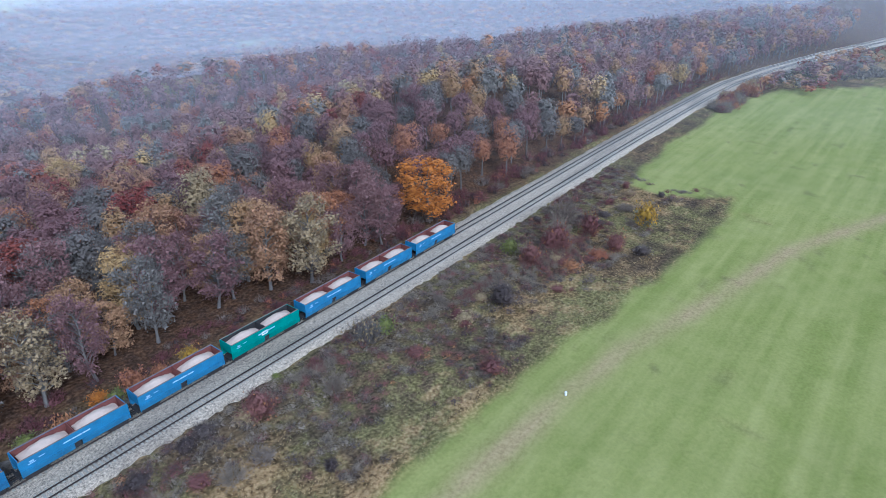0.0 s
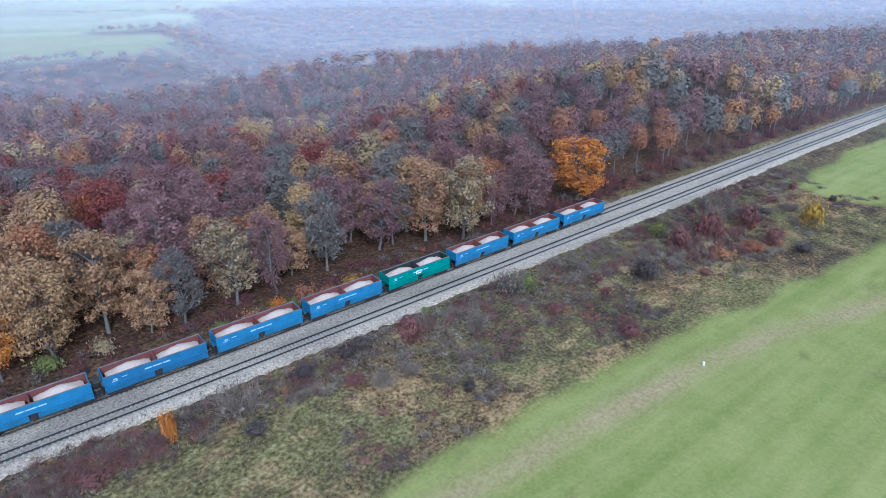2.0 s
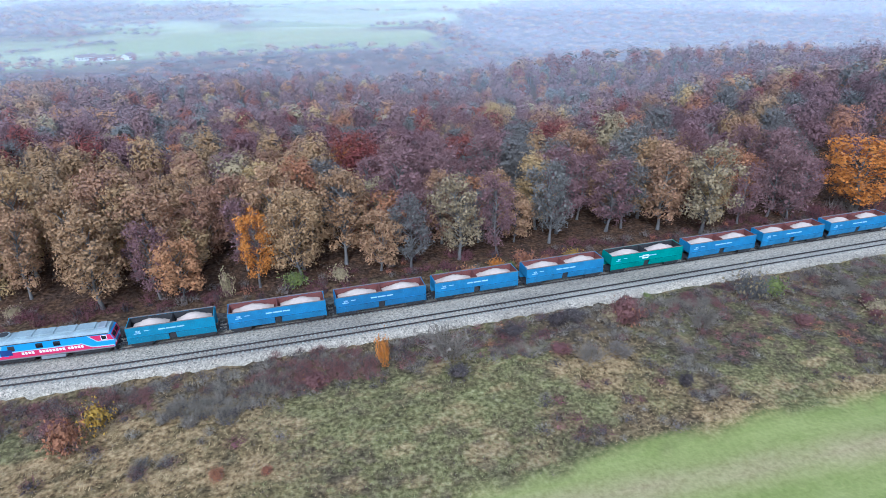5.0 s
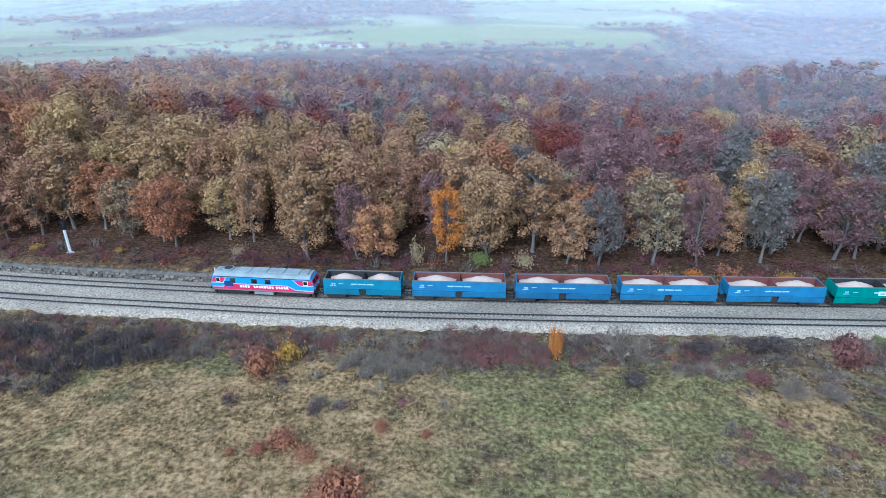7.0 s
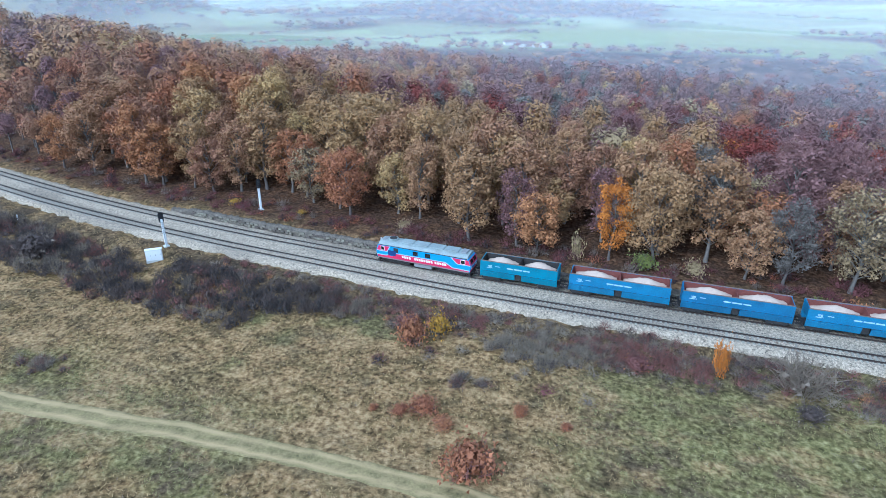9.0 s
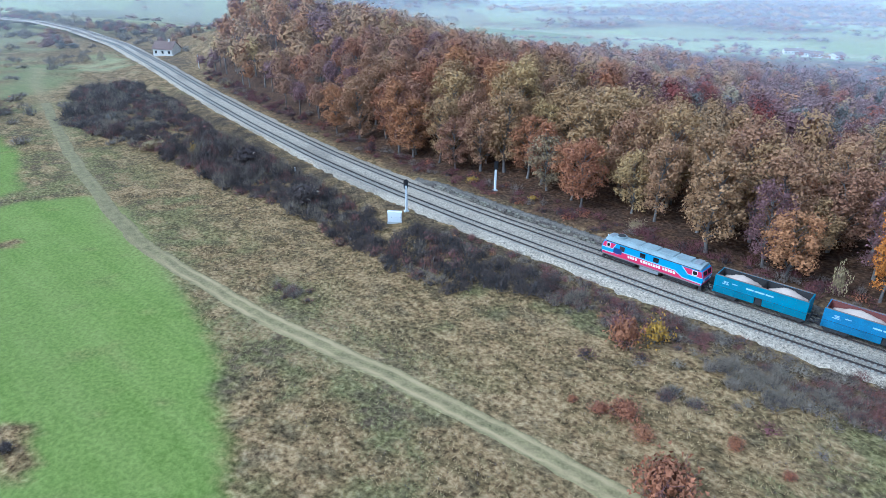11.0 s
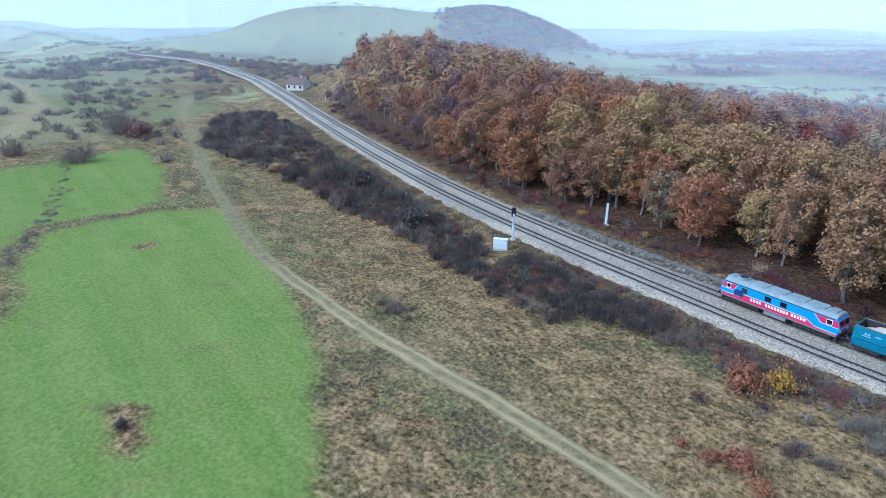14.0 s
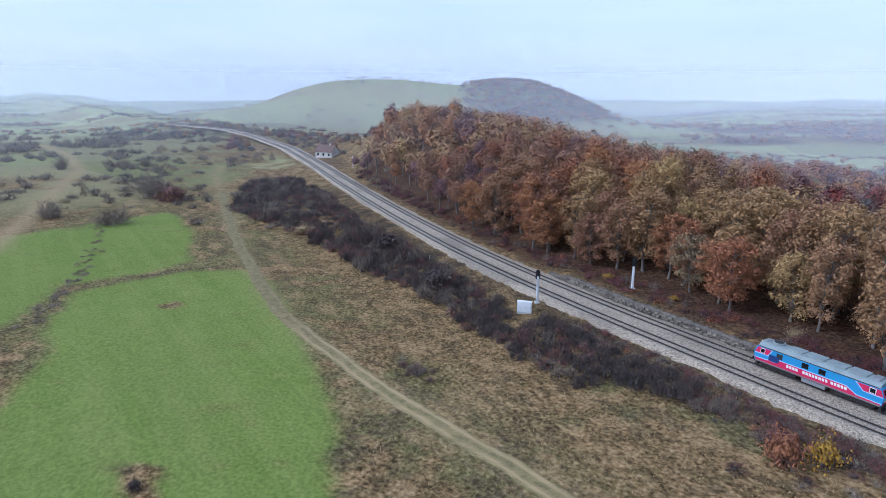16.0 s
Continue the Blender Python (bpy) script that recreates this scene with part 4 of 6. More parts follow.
def far_tree(level, kind, shape):
    """A coarser tree for the mass of the wood: (verts, tris, slots)."""
    rng = np.random.default_rng(900 + 37 * level + 11 * shape + sum(map(ord, kind)))
    tall, wide, low, _ = SHAPES[shape]
    leafless = kind in ("plum", "grey")
    n_l, ls, n_t, tw = ((1080, 0.41, 150, 0.035), (300, 0.72, 40, 0.06), (104, 1.25, 10, 0.1), (38, 1.9, 0, 0.2))[level]
    if leafless:
        n_l, n_t = int(n_l * 0.7), int(n_t * 3)
    low, tall = 0.19 * tall, 0.95 * tall
    mid = low + (tall - low) * 0.5
    V, F, M = spray_crown(rng, np.array([wide * 0.98, wide * 0.98, (tall - low) * 0.52]), 22, n_l, ls, n_t, tw)
    V = V + [0, 0, mid]
    leaf_c, twig_c = KINDS[kind][:2]
    names = list(COLOURS)
    slots = np.select([M == 0, M == 1], [1 + names.index(leaf_c), 1 + names.index(leaf_c)], 1 + names.index(twig_c))
    if level == 3:
        return V, F, slots
    hv, hq = limb([(0, 0, -0.5), (0.1, 0, low + 1), (0, 0.1, mid)], [0.3, 0.22, 0.12], 4)
    hf = np.concatenate([hq[:, [0, 1, 2]], hq[:, [0, 2, 3]]])
    return np.concatenate([V, hv]), np.concatenate([F, hf + len(V)]), np.r_[slots, np.zeros(len(hf))]


def build_wood():
    rng = np.random.default_rng(21)
    def lattice(step, jit):
        out = []
        for gx in np.arange(-460, 1000, step):
            for gy in np.arange(-12, 760, step * 0.92):
                x, y = gx + rng.uniform(-jit, jit), gy + rng.uniform(-jit, jit)
                if gy > 0.55 * gx + 660 or gx > 640:
                    continue
                out.append((x, y))
        out = np.array(out)
        return out[in_wood(out[:, 0], out[:, 1])]
    P, Q = lattice(6.0, 2.2), lattice(8.0, 2.8)
    for sx, sy, *_ in SPECIAL:
        P = P[np.hypot(P[:, 0] - sx, P[:, 1] - sy) > 5.5 + 3.5 * (sx == 118)]
        Q = Q[np.hypot(Q[:, 0] - sx, Q[:, 1] - sy) > 5.5 + 3.5 * (sx == 118)]
    P = P[~((np.abs(P[:, 0] + 65.5) < 5) & (P[:, 1] < 12))]
    def close(A):
        return (off_line(A[:, 0], A[:, 1]) < 33) & (A[:, 0] > -135) & (A[:, 0] < 116)
    near = close(P)
    Q = Q[~close(Q)]
    for sx, sy, kind, shape, scale in SPECIAL:
        plant_tree(sx, sy, kind, shape, scale, 1.0, 1.7 if sx == 118 else 0.85 if sx == -0.5 else 1.25)
    count = 0
    for x, y in P[near]:
        plant_tree(float(x), float(y), pick_kind(x, y, rng), int(rng.integers(0, 4)), rng.uniform(0.72, 1.1), rng.uniform(0.9, 1.08), rng.uniform(0.92, 1.2))
        count += 1
    print("near trees", count)
    # the rest of the wood as masses: lumpy crowns with loose leaves and twigs, each on its trunk
    templates = {}
    for level in range(3):
        for kind in KINDS:
            for shape in range(4):
                templates[level, kind, shape] = far_tree(level, kind, shape)
    names = list(COLOURS)
    for level, name in ((0, "woodland_trees"), (1, "distant_woodland_trees"), (2, "farthest_woodland_trees")):
        rr = np.hypot(Q[:, 0] - 5, Q[:, 1] + 87)
        pick = (rr >= (0, 215, 360)[level]) & (rr < (215, 360, 9999)[level])
        Vs, Fs, Ms, n = [], [], [], 0
        zs = height(Q[pick][:, 0], Q[pick][:, 1])
        for (x, y), z in zip(Q[pick], zs):
            kind = next((k for sx, sy, k in FAR_SPECIAL if math.hypot(x - sx, y - sy) < 5.0), None) or pick_kind(x, y, rng)
            V, F, M = templates[level, kind, int(rng.integers(0, 4))]
            a, s = rng.uniform(0, 2 * np.pi), rng.uniform(0.72, 1.12)
            c, si = math.cos(a) * s, math.sin(a) * s
            up = s * rng.uniform(0.9, 1.08)
            Vs.append(np.stack([x + c * V[:, 0] - si * V[:, 1], y + si * V[:, 0] + c * V[:, 1], z + up * V[:, 2]], -1))
            Fs.append(F + n); Ms.append(M); n += len(V)
        print(name, len(Vs), sum(map(len, Fs)))
        me = link_mesh(name, np.concatenate(Vs), np.concatenate(Fs), [BARK] + list(LEAF.values()), mat_index=np.concatenate(Ms))
        tagged(new(name, me), "dense mixed autumn wood in violet, brown and rust", "trees", kind="stuff")


def shrub_mesh(seed, wide, tall, leaf_c, twig_c, leaves, twigs, leaf=0.3, twig_w=0.022):
    rng = np.random.default_rng(seed)
    stems = max(3, int(twigs * 0.16))
    a = rng.uniform(0, 2 * np.pi, stems); o = np.sqrt(rng.uniform(0, 1, stems)) * 0.3 * wide
    base = np.stack([np.cos(a) * o, np.sin(a) * o, np.full(stems, -0.15)], -1)
    spread_ = rng.uniform(0.3, 1.0, stems)
    tip = np.stack([np.cos(a) * wide * spread_, np.sin(a) * wide * spread_, tall * np.sqrt(1.08 - spread_ ** 2) * rng.uniform(0.7, 1.05, stems)], -1)
    tip += rng.normal(size=tip.shape) * 0.12 * wide
    V1, F1 = twig_soup(rng, base, tip, twig_w * 1.1)
    k = rng.integers(0, stems, twigs - stems); f = rng.uniform(0.3, 0.9, (len(k), 1))
    b2 = base[k] * (1 - f) + tip[k] * f
    t2 = b2 + (tip[k] - base[k]) * 0.2 + rng.normal(size=(len(k), 3)) * [0.2 * wide, 0.2 * wide, 0.15 * tall]
    V2, F2 = twig_soup(rng, b2, t2, twig_w)
    V, F, M = [V1, V2], [F1, F2 + len(V1)], [np.ones(len(F1) + len(F2))]
    if leaves:
        k = rng.integers(0, len(t2), leaves)
        p = b2[k] + (t2[k] - b2[k]) * rng.uniform(0.4, 1.1, (leaves, 1)) + rng.normal(size=(leaves, 3)) * 0.1 * wide
        V3, F3 = leaf_soup(rng, p, leaf)
        V.append(V3); F.append(F3 + len(V1) + len(V2)); M.append(np.zeros(len(F3)))
    V = np.concatenate(V)
    V[:, 2] = np.maximum(V[:, 2], -0.25)
    return V, np.concatenate(F), np.concatenate(M), LEAF[leaf_c], LEAF[twig_c]


SHRUBS = {
    "rust": ("rust", "plum", 650, 420, "round shrub with rust-brown leaves in rough grass"), "yellow": ("yellow", "grey", 380, 420, "shrub with yellowing leaves beside the railway"),
    "orange": ("orange", "grey", 900, 220, "young tree with orange leaves beside the railway"), "plum": ("rust", "maroon", 60, 900, "leafless shrub with violet-brown twigs"),
    "dark": ("ash", "umber", 60, 950, "dark leafless thorn bush"), "grey": ("ash", "ash", 50, 900, "bare shrub with fine grey twigs"),
    "pale": ("olive", "grey", 120, 1000, "pale bare bush with spreading straw-coloured twigs"), "green": ("green", "grey", 420, 300, "shrub with yellow-green leaves"),
    "olive": ("olive", "plum", 380, 500, "shrub with pale olive leaves"), "rose": ("maroon", "maroon", 240, 600, "thicket shrub with dull red leaves"),
}
SHRUB_MESH = {}


def plant_shrub(x, y, kind, wide, tall):
    key = (kind, int(RNG.integers(0, 2)))
    if key not in SHRUB_MESH:
        lc, tc, nl, nt, _ = SHRUBS[kind]
        V, F, M, a, b = shrub_mesh(sum(map(ord, kind)) + 17 * key[1], 1.0, 1.0, lc, tc, nl, nt, 0.12, 0.010)
        if kind not in ("grey", "pale"):
            rng = np.random.default_rng(60 + key[1])
            body = {"plum": "maroon", "rose": "maroon", "dark": "umber"}.get(kind, lc)
            V2, F2, M2 = spray_crown(rng, np.array([0.8, 0.8, 0.5]), 12, 260, 0.13, 0, 0.01)
            V2 = V2 + [0, 0, 0.5]
            F = np.concatenate([F, F2 + len(V)]); V = np.concatenate([V, V2]); M = np.r_[M, 2 + M2]
            SHRUB_MESH[key] = link_mesh("shrub", V, F, [a, b, LEAF[body], LEAF[body]], mat_index=M)
        else:
            SHRUB_MESH[key] = link_mesh("shrub", V, F, [a, b], mat_index=M)
    ob = new("shrub", SHRUB_MESH[key])
    ob.matrix_world = pose(x, y, float(height(x, y)), 0, 0, RNG.uniform(0, 360)) @ Matrix.Diagonal((wide, wide * RNG.uniform(0.85, 1.15), tall, 1))
    tagged(ob, SHRUBS[kind][4], "shrub", "shrubs along the railway")


build_wood()

NAMED_SHRUBS = [
    (-22.3, -24.3, "rust", 2.3, 3.4), (-19.5, -21.4, "yellow", 2.2, 3.2), (-8.3, -43.4, "rust", 2.7, 3.8), (-5.6, -33.8, "rust", 0.95, 1.3), (-0.5, -34.3, "rust", 0.7, 0.8),
    (-15.8, -36.4, "rust", 1.7, 1.8), (-18.2, -37.4, "rust", 1.1, 0.9), (-13, -37.8, "rust", 1.4, 0.9), (15.1, -18.9, "orange", 0.95, 4.2), (-21.2, -37.9, "rust", 0.6, 0.7),
    (24, -19.4, "grey", 3.8, 5.0), (51.5, -18, "plum", 3.0, 4.2), (74.5, -17, "pale", 3.2, 4.6), (78.5, -17.4, "green", 2.2, 2.8), (62, -22.3, "grey", 2.6, 3.6),
    (98.8, -28.4, "dark", 3.3, 4.2), (150.5, -35, "yellow", 3.1, 5.6), (140, -18.5, "grey", 3.6, 6.5), (120, -31.3, "rust", 2.4, 1.6), (128.5, -33.5, "rust", 2.6, 1.6),
    (133.5, -35, "plum", 2.6, 4.5), (81, -38, "plum", 2.4, 2.2), (76.5, -26, "plum", 2.2, 1.7), (42, -25.5, "grey", 2.4, 2.6), (125, -25, "plum", 3.4, 6.5), (131, -22, "grey", 3.2, 6.0), (116, -24, "plum", 3.0, 5.0), (137, -27, "plum", 3.0, 5.5),
    (118, -17.5, "green", 2.2, 3.4), (52.5, -16.8, "rust", 0.8, 0.7), (58, -13.6, "green", 0.9, 0.8), (32.4, -1.6, "rust", 2.2, 3.0), (38, 0.6, "orange", 1.5, 1.8), (42.9, 0.4, "rust", 2.2, 2.8), (40, -0.6, "green", 1.6, 1.6), (52, 0.2, "yellow", 2.0, 2.2), (28, -0.6, "green", 1.6, 1.2), (47, 0.0, "rust", 1.5, 2.0),
    (-142, -18, "yellow", 1.4, 3.0), (-122, -15, "dark", 4.6, 4.6), (-91, -22, "dark", 3.8, 4.2), (-157, -22, "olive", 3.5, 3.0), (5, 3.0, "green", 2.2, 2.4), (12, 3.6, "olive", 2.0, 2.4), (-5.5, 3.2, "olive", 1.2, 4.2), (-36, 6, "olive", 1.8, 1.4), (-57, 6, "yellow", 1.2, 0.9), (-72, 6, "yellow", 1.5, 0.9),
    (-222, -79, "grey", 5.0, 6.0), (-200, -64, "grey", 6.0, 5.0), (-243, -44, "grey", 8.0, 7.0), (-233, -40, "plum", 6.0, 6.0), (-262, -42, "grey", 8.0, 7.0), (-360, -66, "grey", 4.0, 7.0),
    (-57, -81.5, "dark", 0.9, 1.2), (24, -24, "dark", 2.0, 1.4), (135, -40.5, "dark", 2.6, 2.2),
]
for _s in NAMED_SHRUBS:
    plant_shrub(*_s)

THICKET = [(-31, -23), (-41, -23.5), (-47, -30), (-60, -29.5), (-69, -30), (-86, -26), (-107, -27.5), (-122, -27), (-159, -23), (-181, -27), (-207, -28), (-260, -4), (-255, 16), (-218, 10), (-178, 1), (-147, -5), (-110, -11.5), (-85, -15), (-60, -17), (-46, -15.5), (-36, -17)]


def mass(name, label, category, spots, protos, rng):
    """Many small plants as one object: spots of (x, y, width, height, proto)."""
    Vs, Fs, Ms, n = [], [], [], 0
    zs = height(np.array([s[0] for s in spots]), np.array([s[1] for s in spots]))
    for (x, y, w, h, k), z in zip(spots, zs):
        V, F, M = protos[k]
        a = rng.uniform(0, 6.28)
        c, s = math.cos(a) * w, math.sin(a) * w
        Vs.append(np.stack([x + c * V[:, 0] - s * V[:, 1], y + s * V[:, 0] + c * V[:, 1], z + h * V[:, 2]], -1))
        Fs.append(F + n); Ms.append(M); n += len(V)
    print(name, len(Vs), sum(map(len, Fs)))
    me = link_mesh(name, np.concatenate(Vs), np.concatenate(Fs), list(LEAF.values()), mat_index=np.concatenate(Ms))
    return tagged(new(name, me), label, category, kind="stuff")


def mound(seed, lc, tc, sprays=90, stems=110, spray=0.1, width=0.013):
    """A dense low bush in unit size: many stems rising from the ground, small leaves over an uneven inner mass."""
    rng = np.random.default_rng(seed)
    V, F, M = spray_crown(rng, np.array([0.9, 0.9, 0.62]), 16, sprays, spray, 0, width, -0.1)
    V[:, 2] = np.maximum(V[:, 2] + 0.12, -0.2)
    a, o = rng.uniform(0, 2 * np.pi, stems), np.sqrt(rng.uniform(0, 1, stems))
    base = np.stack([np.cos(a) * o * 0.75, np.sin(a) * o * 0.75, 0.1 + 0.3 * (1 - o)], -1)
    tip = base + np.stack([np.cos(a) * o * 0.35, np.sin(a) * o * 0.35, rng.uniform(0.3, 0.75, stems) * (1.15 - 0.6 * o)], -1) + rng.normal(size=(stems, 3)) * [0.12, 0.12, 0.05]
    tv, tf = twig_soup(rng, base, tip, width)
    names = list(COLOURS)
    slots = np.r_[np.full(len(F), names.index(lc)), np.full(len(tf), names.index(tc))]
    return np.concatenate([V, tv]), np.concatenate([F, tf + len(V)]), slots


def dome_proto(kind, shape, level=3):
    """A far crown in unit size."""
    V, F, M = far_tree(level, kind, shape)
    if level < 3:
        V, F, M = V[:-12], F[:-16], M[:-16]
    tall, wide = SHAPES[shape][:2]
    names = list(COLOURS)
    return V / [wide, wide, tall], F, M - 1


def scatter_shrubs():
    """The blackthorn thicket along the line, low scrub on the bank, brush at the wood's edge."""
    rng = np.random.default_rng(5)
    protos = [mound(410, "umber", "umber", 90, 170), mound(411, "umber", "dark", 80, 180), mound(412, "dark", "umber", 90, 160), mound(413, "maroon", "umber", 90, 160), mound(414, "umber", "maroon", 80, 160), mound(415, "umber", "ash", 70, 180)]
    spots = []
    for gx in np.arange(-262, -28, 2.0):
        for gy in np.arange(-33, 20, 2.0):
            x, y = gx + rng.uniform(-1.0, 1.0), gy + rng.uniform(-1.0, 1.0)
            if float(inside(THICKET, np.array([x]), np.array([y]))[0]) < 0.5 + 2 * (vnoise(x, y, 7) - 0.5) or off_line(x, y) > (-6.9 if x < -90 else -8.2):
                continue
            if math.hypot(x + 71.2, y + 16.4) < 3.0 or math.hypot(x + 72.6, y + 12.1) < 2.3 or abs((x + 71.2) + (y + 16.4) * 0.78) < 2.2 and -24 < y < -16:
                continue
            if x < -130 and rng.random() < 0.45:
                continue
            u = rng.random() + 0.9 * (vnoise(x, y, 13) - 0.5)
            k = 0 if u < 0.3 else 1 if u < 0.55 else 2 if u < 0.72 else 3 if u < 0.86 else 4 if u < 0.95 else 5
            big = 1.35 if x < -120 else 1.0
            if x < -105:
                k = int(rng.choice([0, 1, 2, 3, 4, 5, 5]))
            spots.append((x, y, rng.uniform(1.2, 2.1) * big, rng.uniform(1.3, 2.6) * (0.7 + 1.7 * float(vnoise(x, y, 11)) if x < -95 else 1.25), k))
    mass("blackthorn_thicket", "dense dark leafless blackthorn thicket on the railway bank", "thicket", spots, protos, rng)
    carpet = [mound(430, "maroon", "maroon", 70, 100), mound(431, "umber", "maroon", 60, 100), mound(432, "umber", "ash", 50, 110), mound(433, "rust", "maroon", 80, 60), mound(434, "ash", "ash", 30, 110)]
    low = []
    for _ in range(680):
        x = rng.uniform(-34, 185)
        d = -rng.uniform(7.6, 33) if rng.random() < 0.45 else -rng.uniform(6.4, 11)
        y = float(line_y(x)) + d
        v = vnoise(x, y, 16)
        if (v < 0.42 and d < -10.5) or x < 25 and d < -22:
            continue
        u = rng.random() + 0.8 * (vnoise(x, y, 21) - 0.5)
        k = 4 if u < 0.25 else 3 if u < 0.45 else 2 if u < 0.7 else 5
        low.append((x, y, rng.uniform(0.7, 1.7), rng.uniform(0.4, 1.2), k))
    low_kinds = {2: 2, 3: 0, 4: 1, 5: 4}
    mass("low_scrub", "low violet-brown bramble and briar scrub on the railway bank", "scrub", [(*s[:4], low_kinds[s[4]]) for s in low], carpet, rng)
    mat_spots = []
    cx = rng.uniform(-60, 180, 4200)
    cy = line_y(cx) - rng.uniform(6.3, 32, 4200)
    grown = rng.random(4200) < ground_masks(cx, cy)["bramble"] ** 1.3
    for x, y in zip(cx[grown], cy[grown]):
        x, y = float(x), float(y)
        u = rng.random() + 0.7 * (vnoise(x, y, 18) - 0.5) + (0.2 if x > 28 else 0)
        k = 3 if u < 0.02 else 0 if u < 0.28 else 1 if u < 0.5 else 2 if u < 0.85 else 4
        mat_spots.append((x, y, rng.uniform(0.7, 1.5), rng.uniform(0.4, 0.95) * (1.35 if x < 45 else 1.0), k))
    for cx, cy, rx, ry, ks, h in ((8, -18.6, 7, 2.2, (0, 0, 1), 1.7), (-7, -23.0, 7, 2.2, (2, 2, 4), 1.5), (-32.5, -19.7, 3.6, 2.2, (2, 2, 1), 2.0), (5, -15.6, 6, 1.8, (0, 1, 2), 1.5), (0.6, -20.4, 5, 2.0, (4, 2, 1), 1.4), (-7, -20.6, 5, 2.4, (2, 4), 1.6),
                                  (-13, -31, 2.6, 1.4, (2, 1), 1.3), (-64, -44.4, 3.8, 1.7, (2, 1, 4), 1.5), (-20, -17, 8, 1.6, (0, 1, 2), 1.2), (62, -17, 9, 1.8, (4, 2, 0), 1.4), (33, -21, 5, 2.0, (1, 2, 4), 1.3), (81, -37, 4, 1.8, (1, 2), 1.5), (100, -22, 12, 2.2, (0, 4, 2), 1.6), (122, -27, 12, 4.0, (0, 1, 4, 2), 2.2)):
        for _ in range(int(3.2 * rx * ry)):
            f, g = rng.normal(size=2) * 0.55
            mat_spots.append((cx + f * rx, cy + g * ry, rng.uniform(0.7, 1.3), h * rng.uniform(0.6, 1.1), int(rng.choice(ks))))
    mass("bramble_carpet", "low mat of dark violet-brown bramble and dead stalks beside the ballast", "bramble", mat_spots, carpet, rng)
    edge = []
    for _ in range(620):
        x = rng.uniform(-240, 340)
        y = float(line_y(x)) + rng.uniform(8.4, 15)
        u = rng.random()
        k = 3 if u < 0.4 else 6 if u < 0.5 else 5 if u < 0.7 else 4
        edge.append((x, y, rng.uniform(0.8, 2.0) * (1.3 if x > 100 else 1.0), rng.uniform(0.6, 2.4) * (2.0 if x > 100 else 1.0), k))
    mass("woodland_brush", "brown brush and saplings along the wood's edge", "brush", [(*s[:4], {3: 0, 6: 3, 5: 4, 4: 1}[s[4]]) for s in edge], carpet, rng)
    for _ in range(60):
        x = rng.uniform(-28, 172)
        y = float(line_y(x)) - rng.uniform(8.0, 28)
        if vnoise(x, y, 16) < 0.4 or x < 45 and float(off_line(x, y)) < -15:
            continue
        plant_shrub(x, y, ("plum", "grey", "dark", "rose", "olive", "plum")[int(rng.integers(0, 6))], rng.uniform(1.2, 2.4), rng.uniform(0.9, 2.0))
    for _ in range(36):
        x = rng.uniform(275, 345)
        plant_shrub(x, float(line_y(x)) - rng.uniform(8.5, 15), ("plum", "rust", "grey", "olive")[int(rng.integers(0, 4))], rng.uniform(2.5, 4.0), rng.uniform(3, 5.5))


scatter_shrubs()


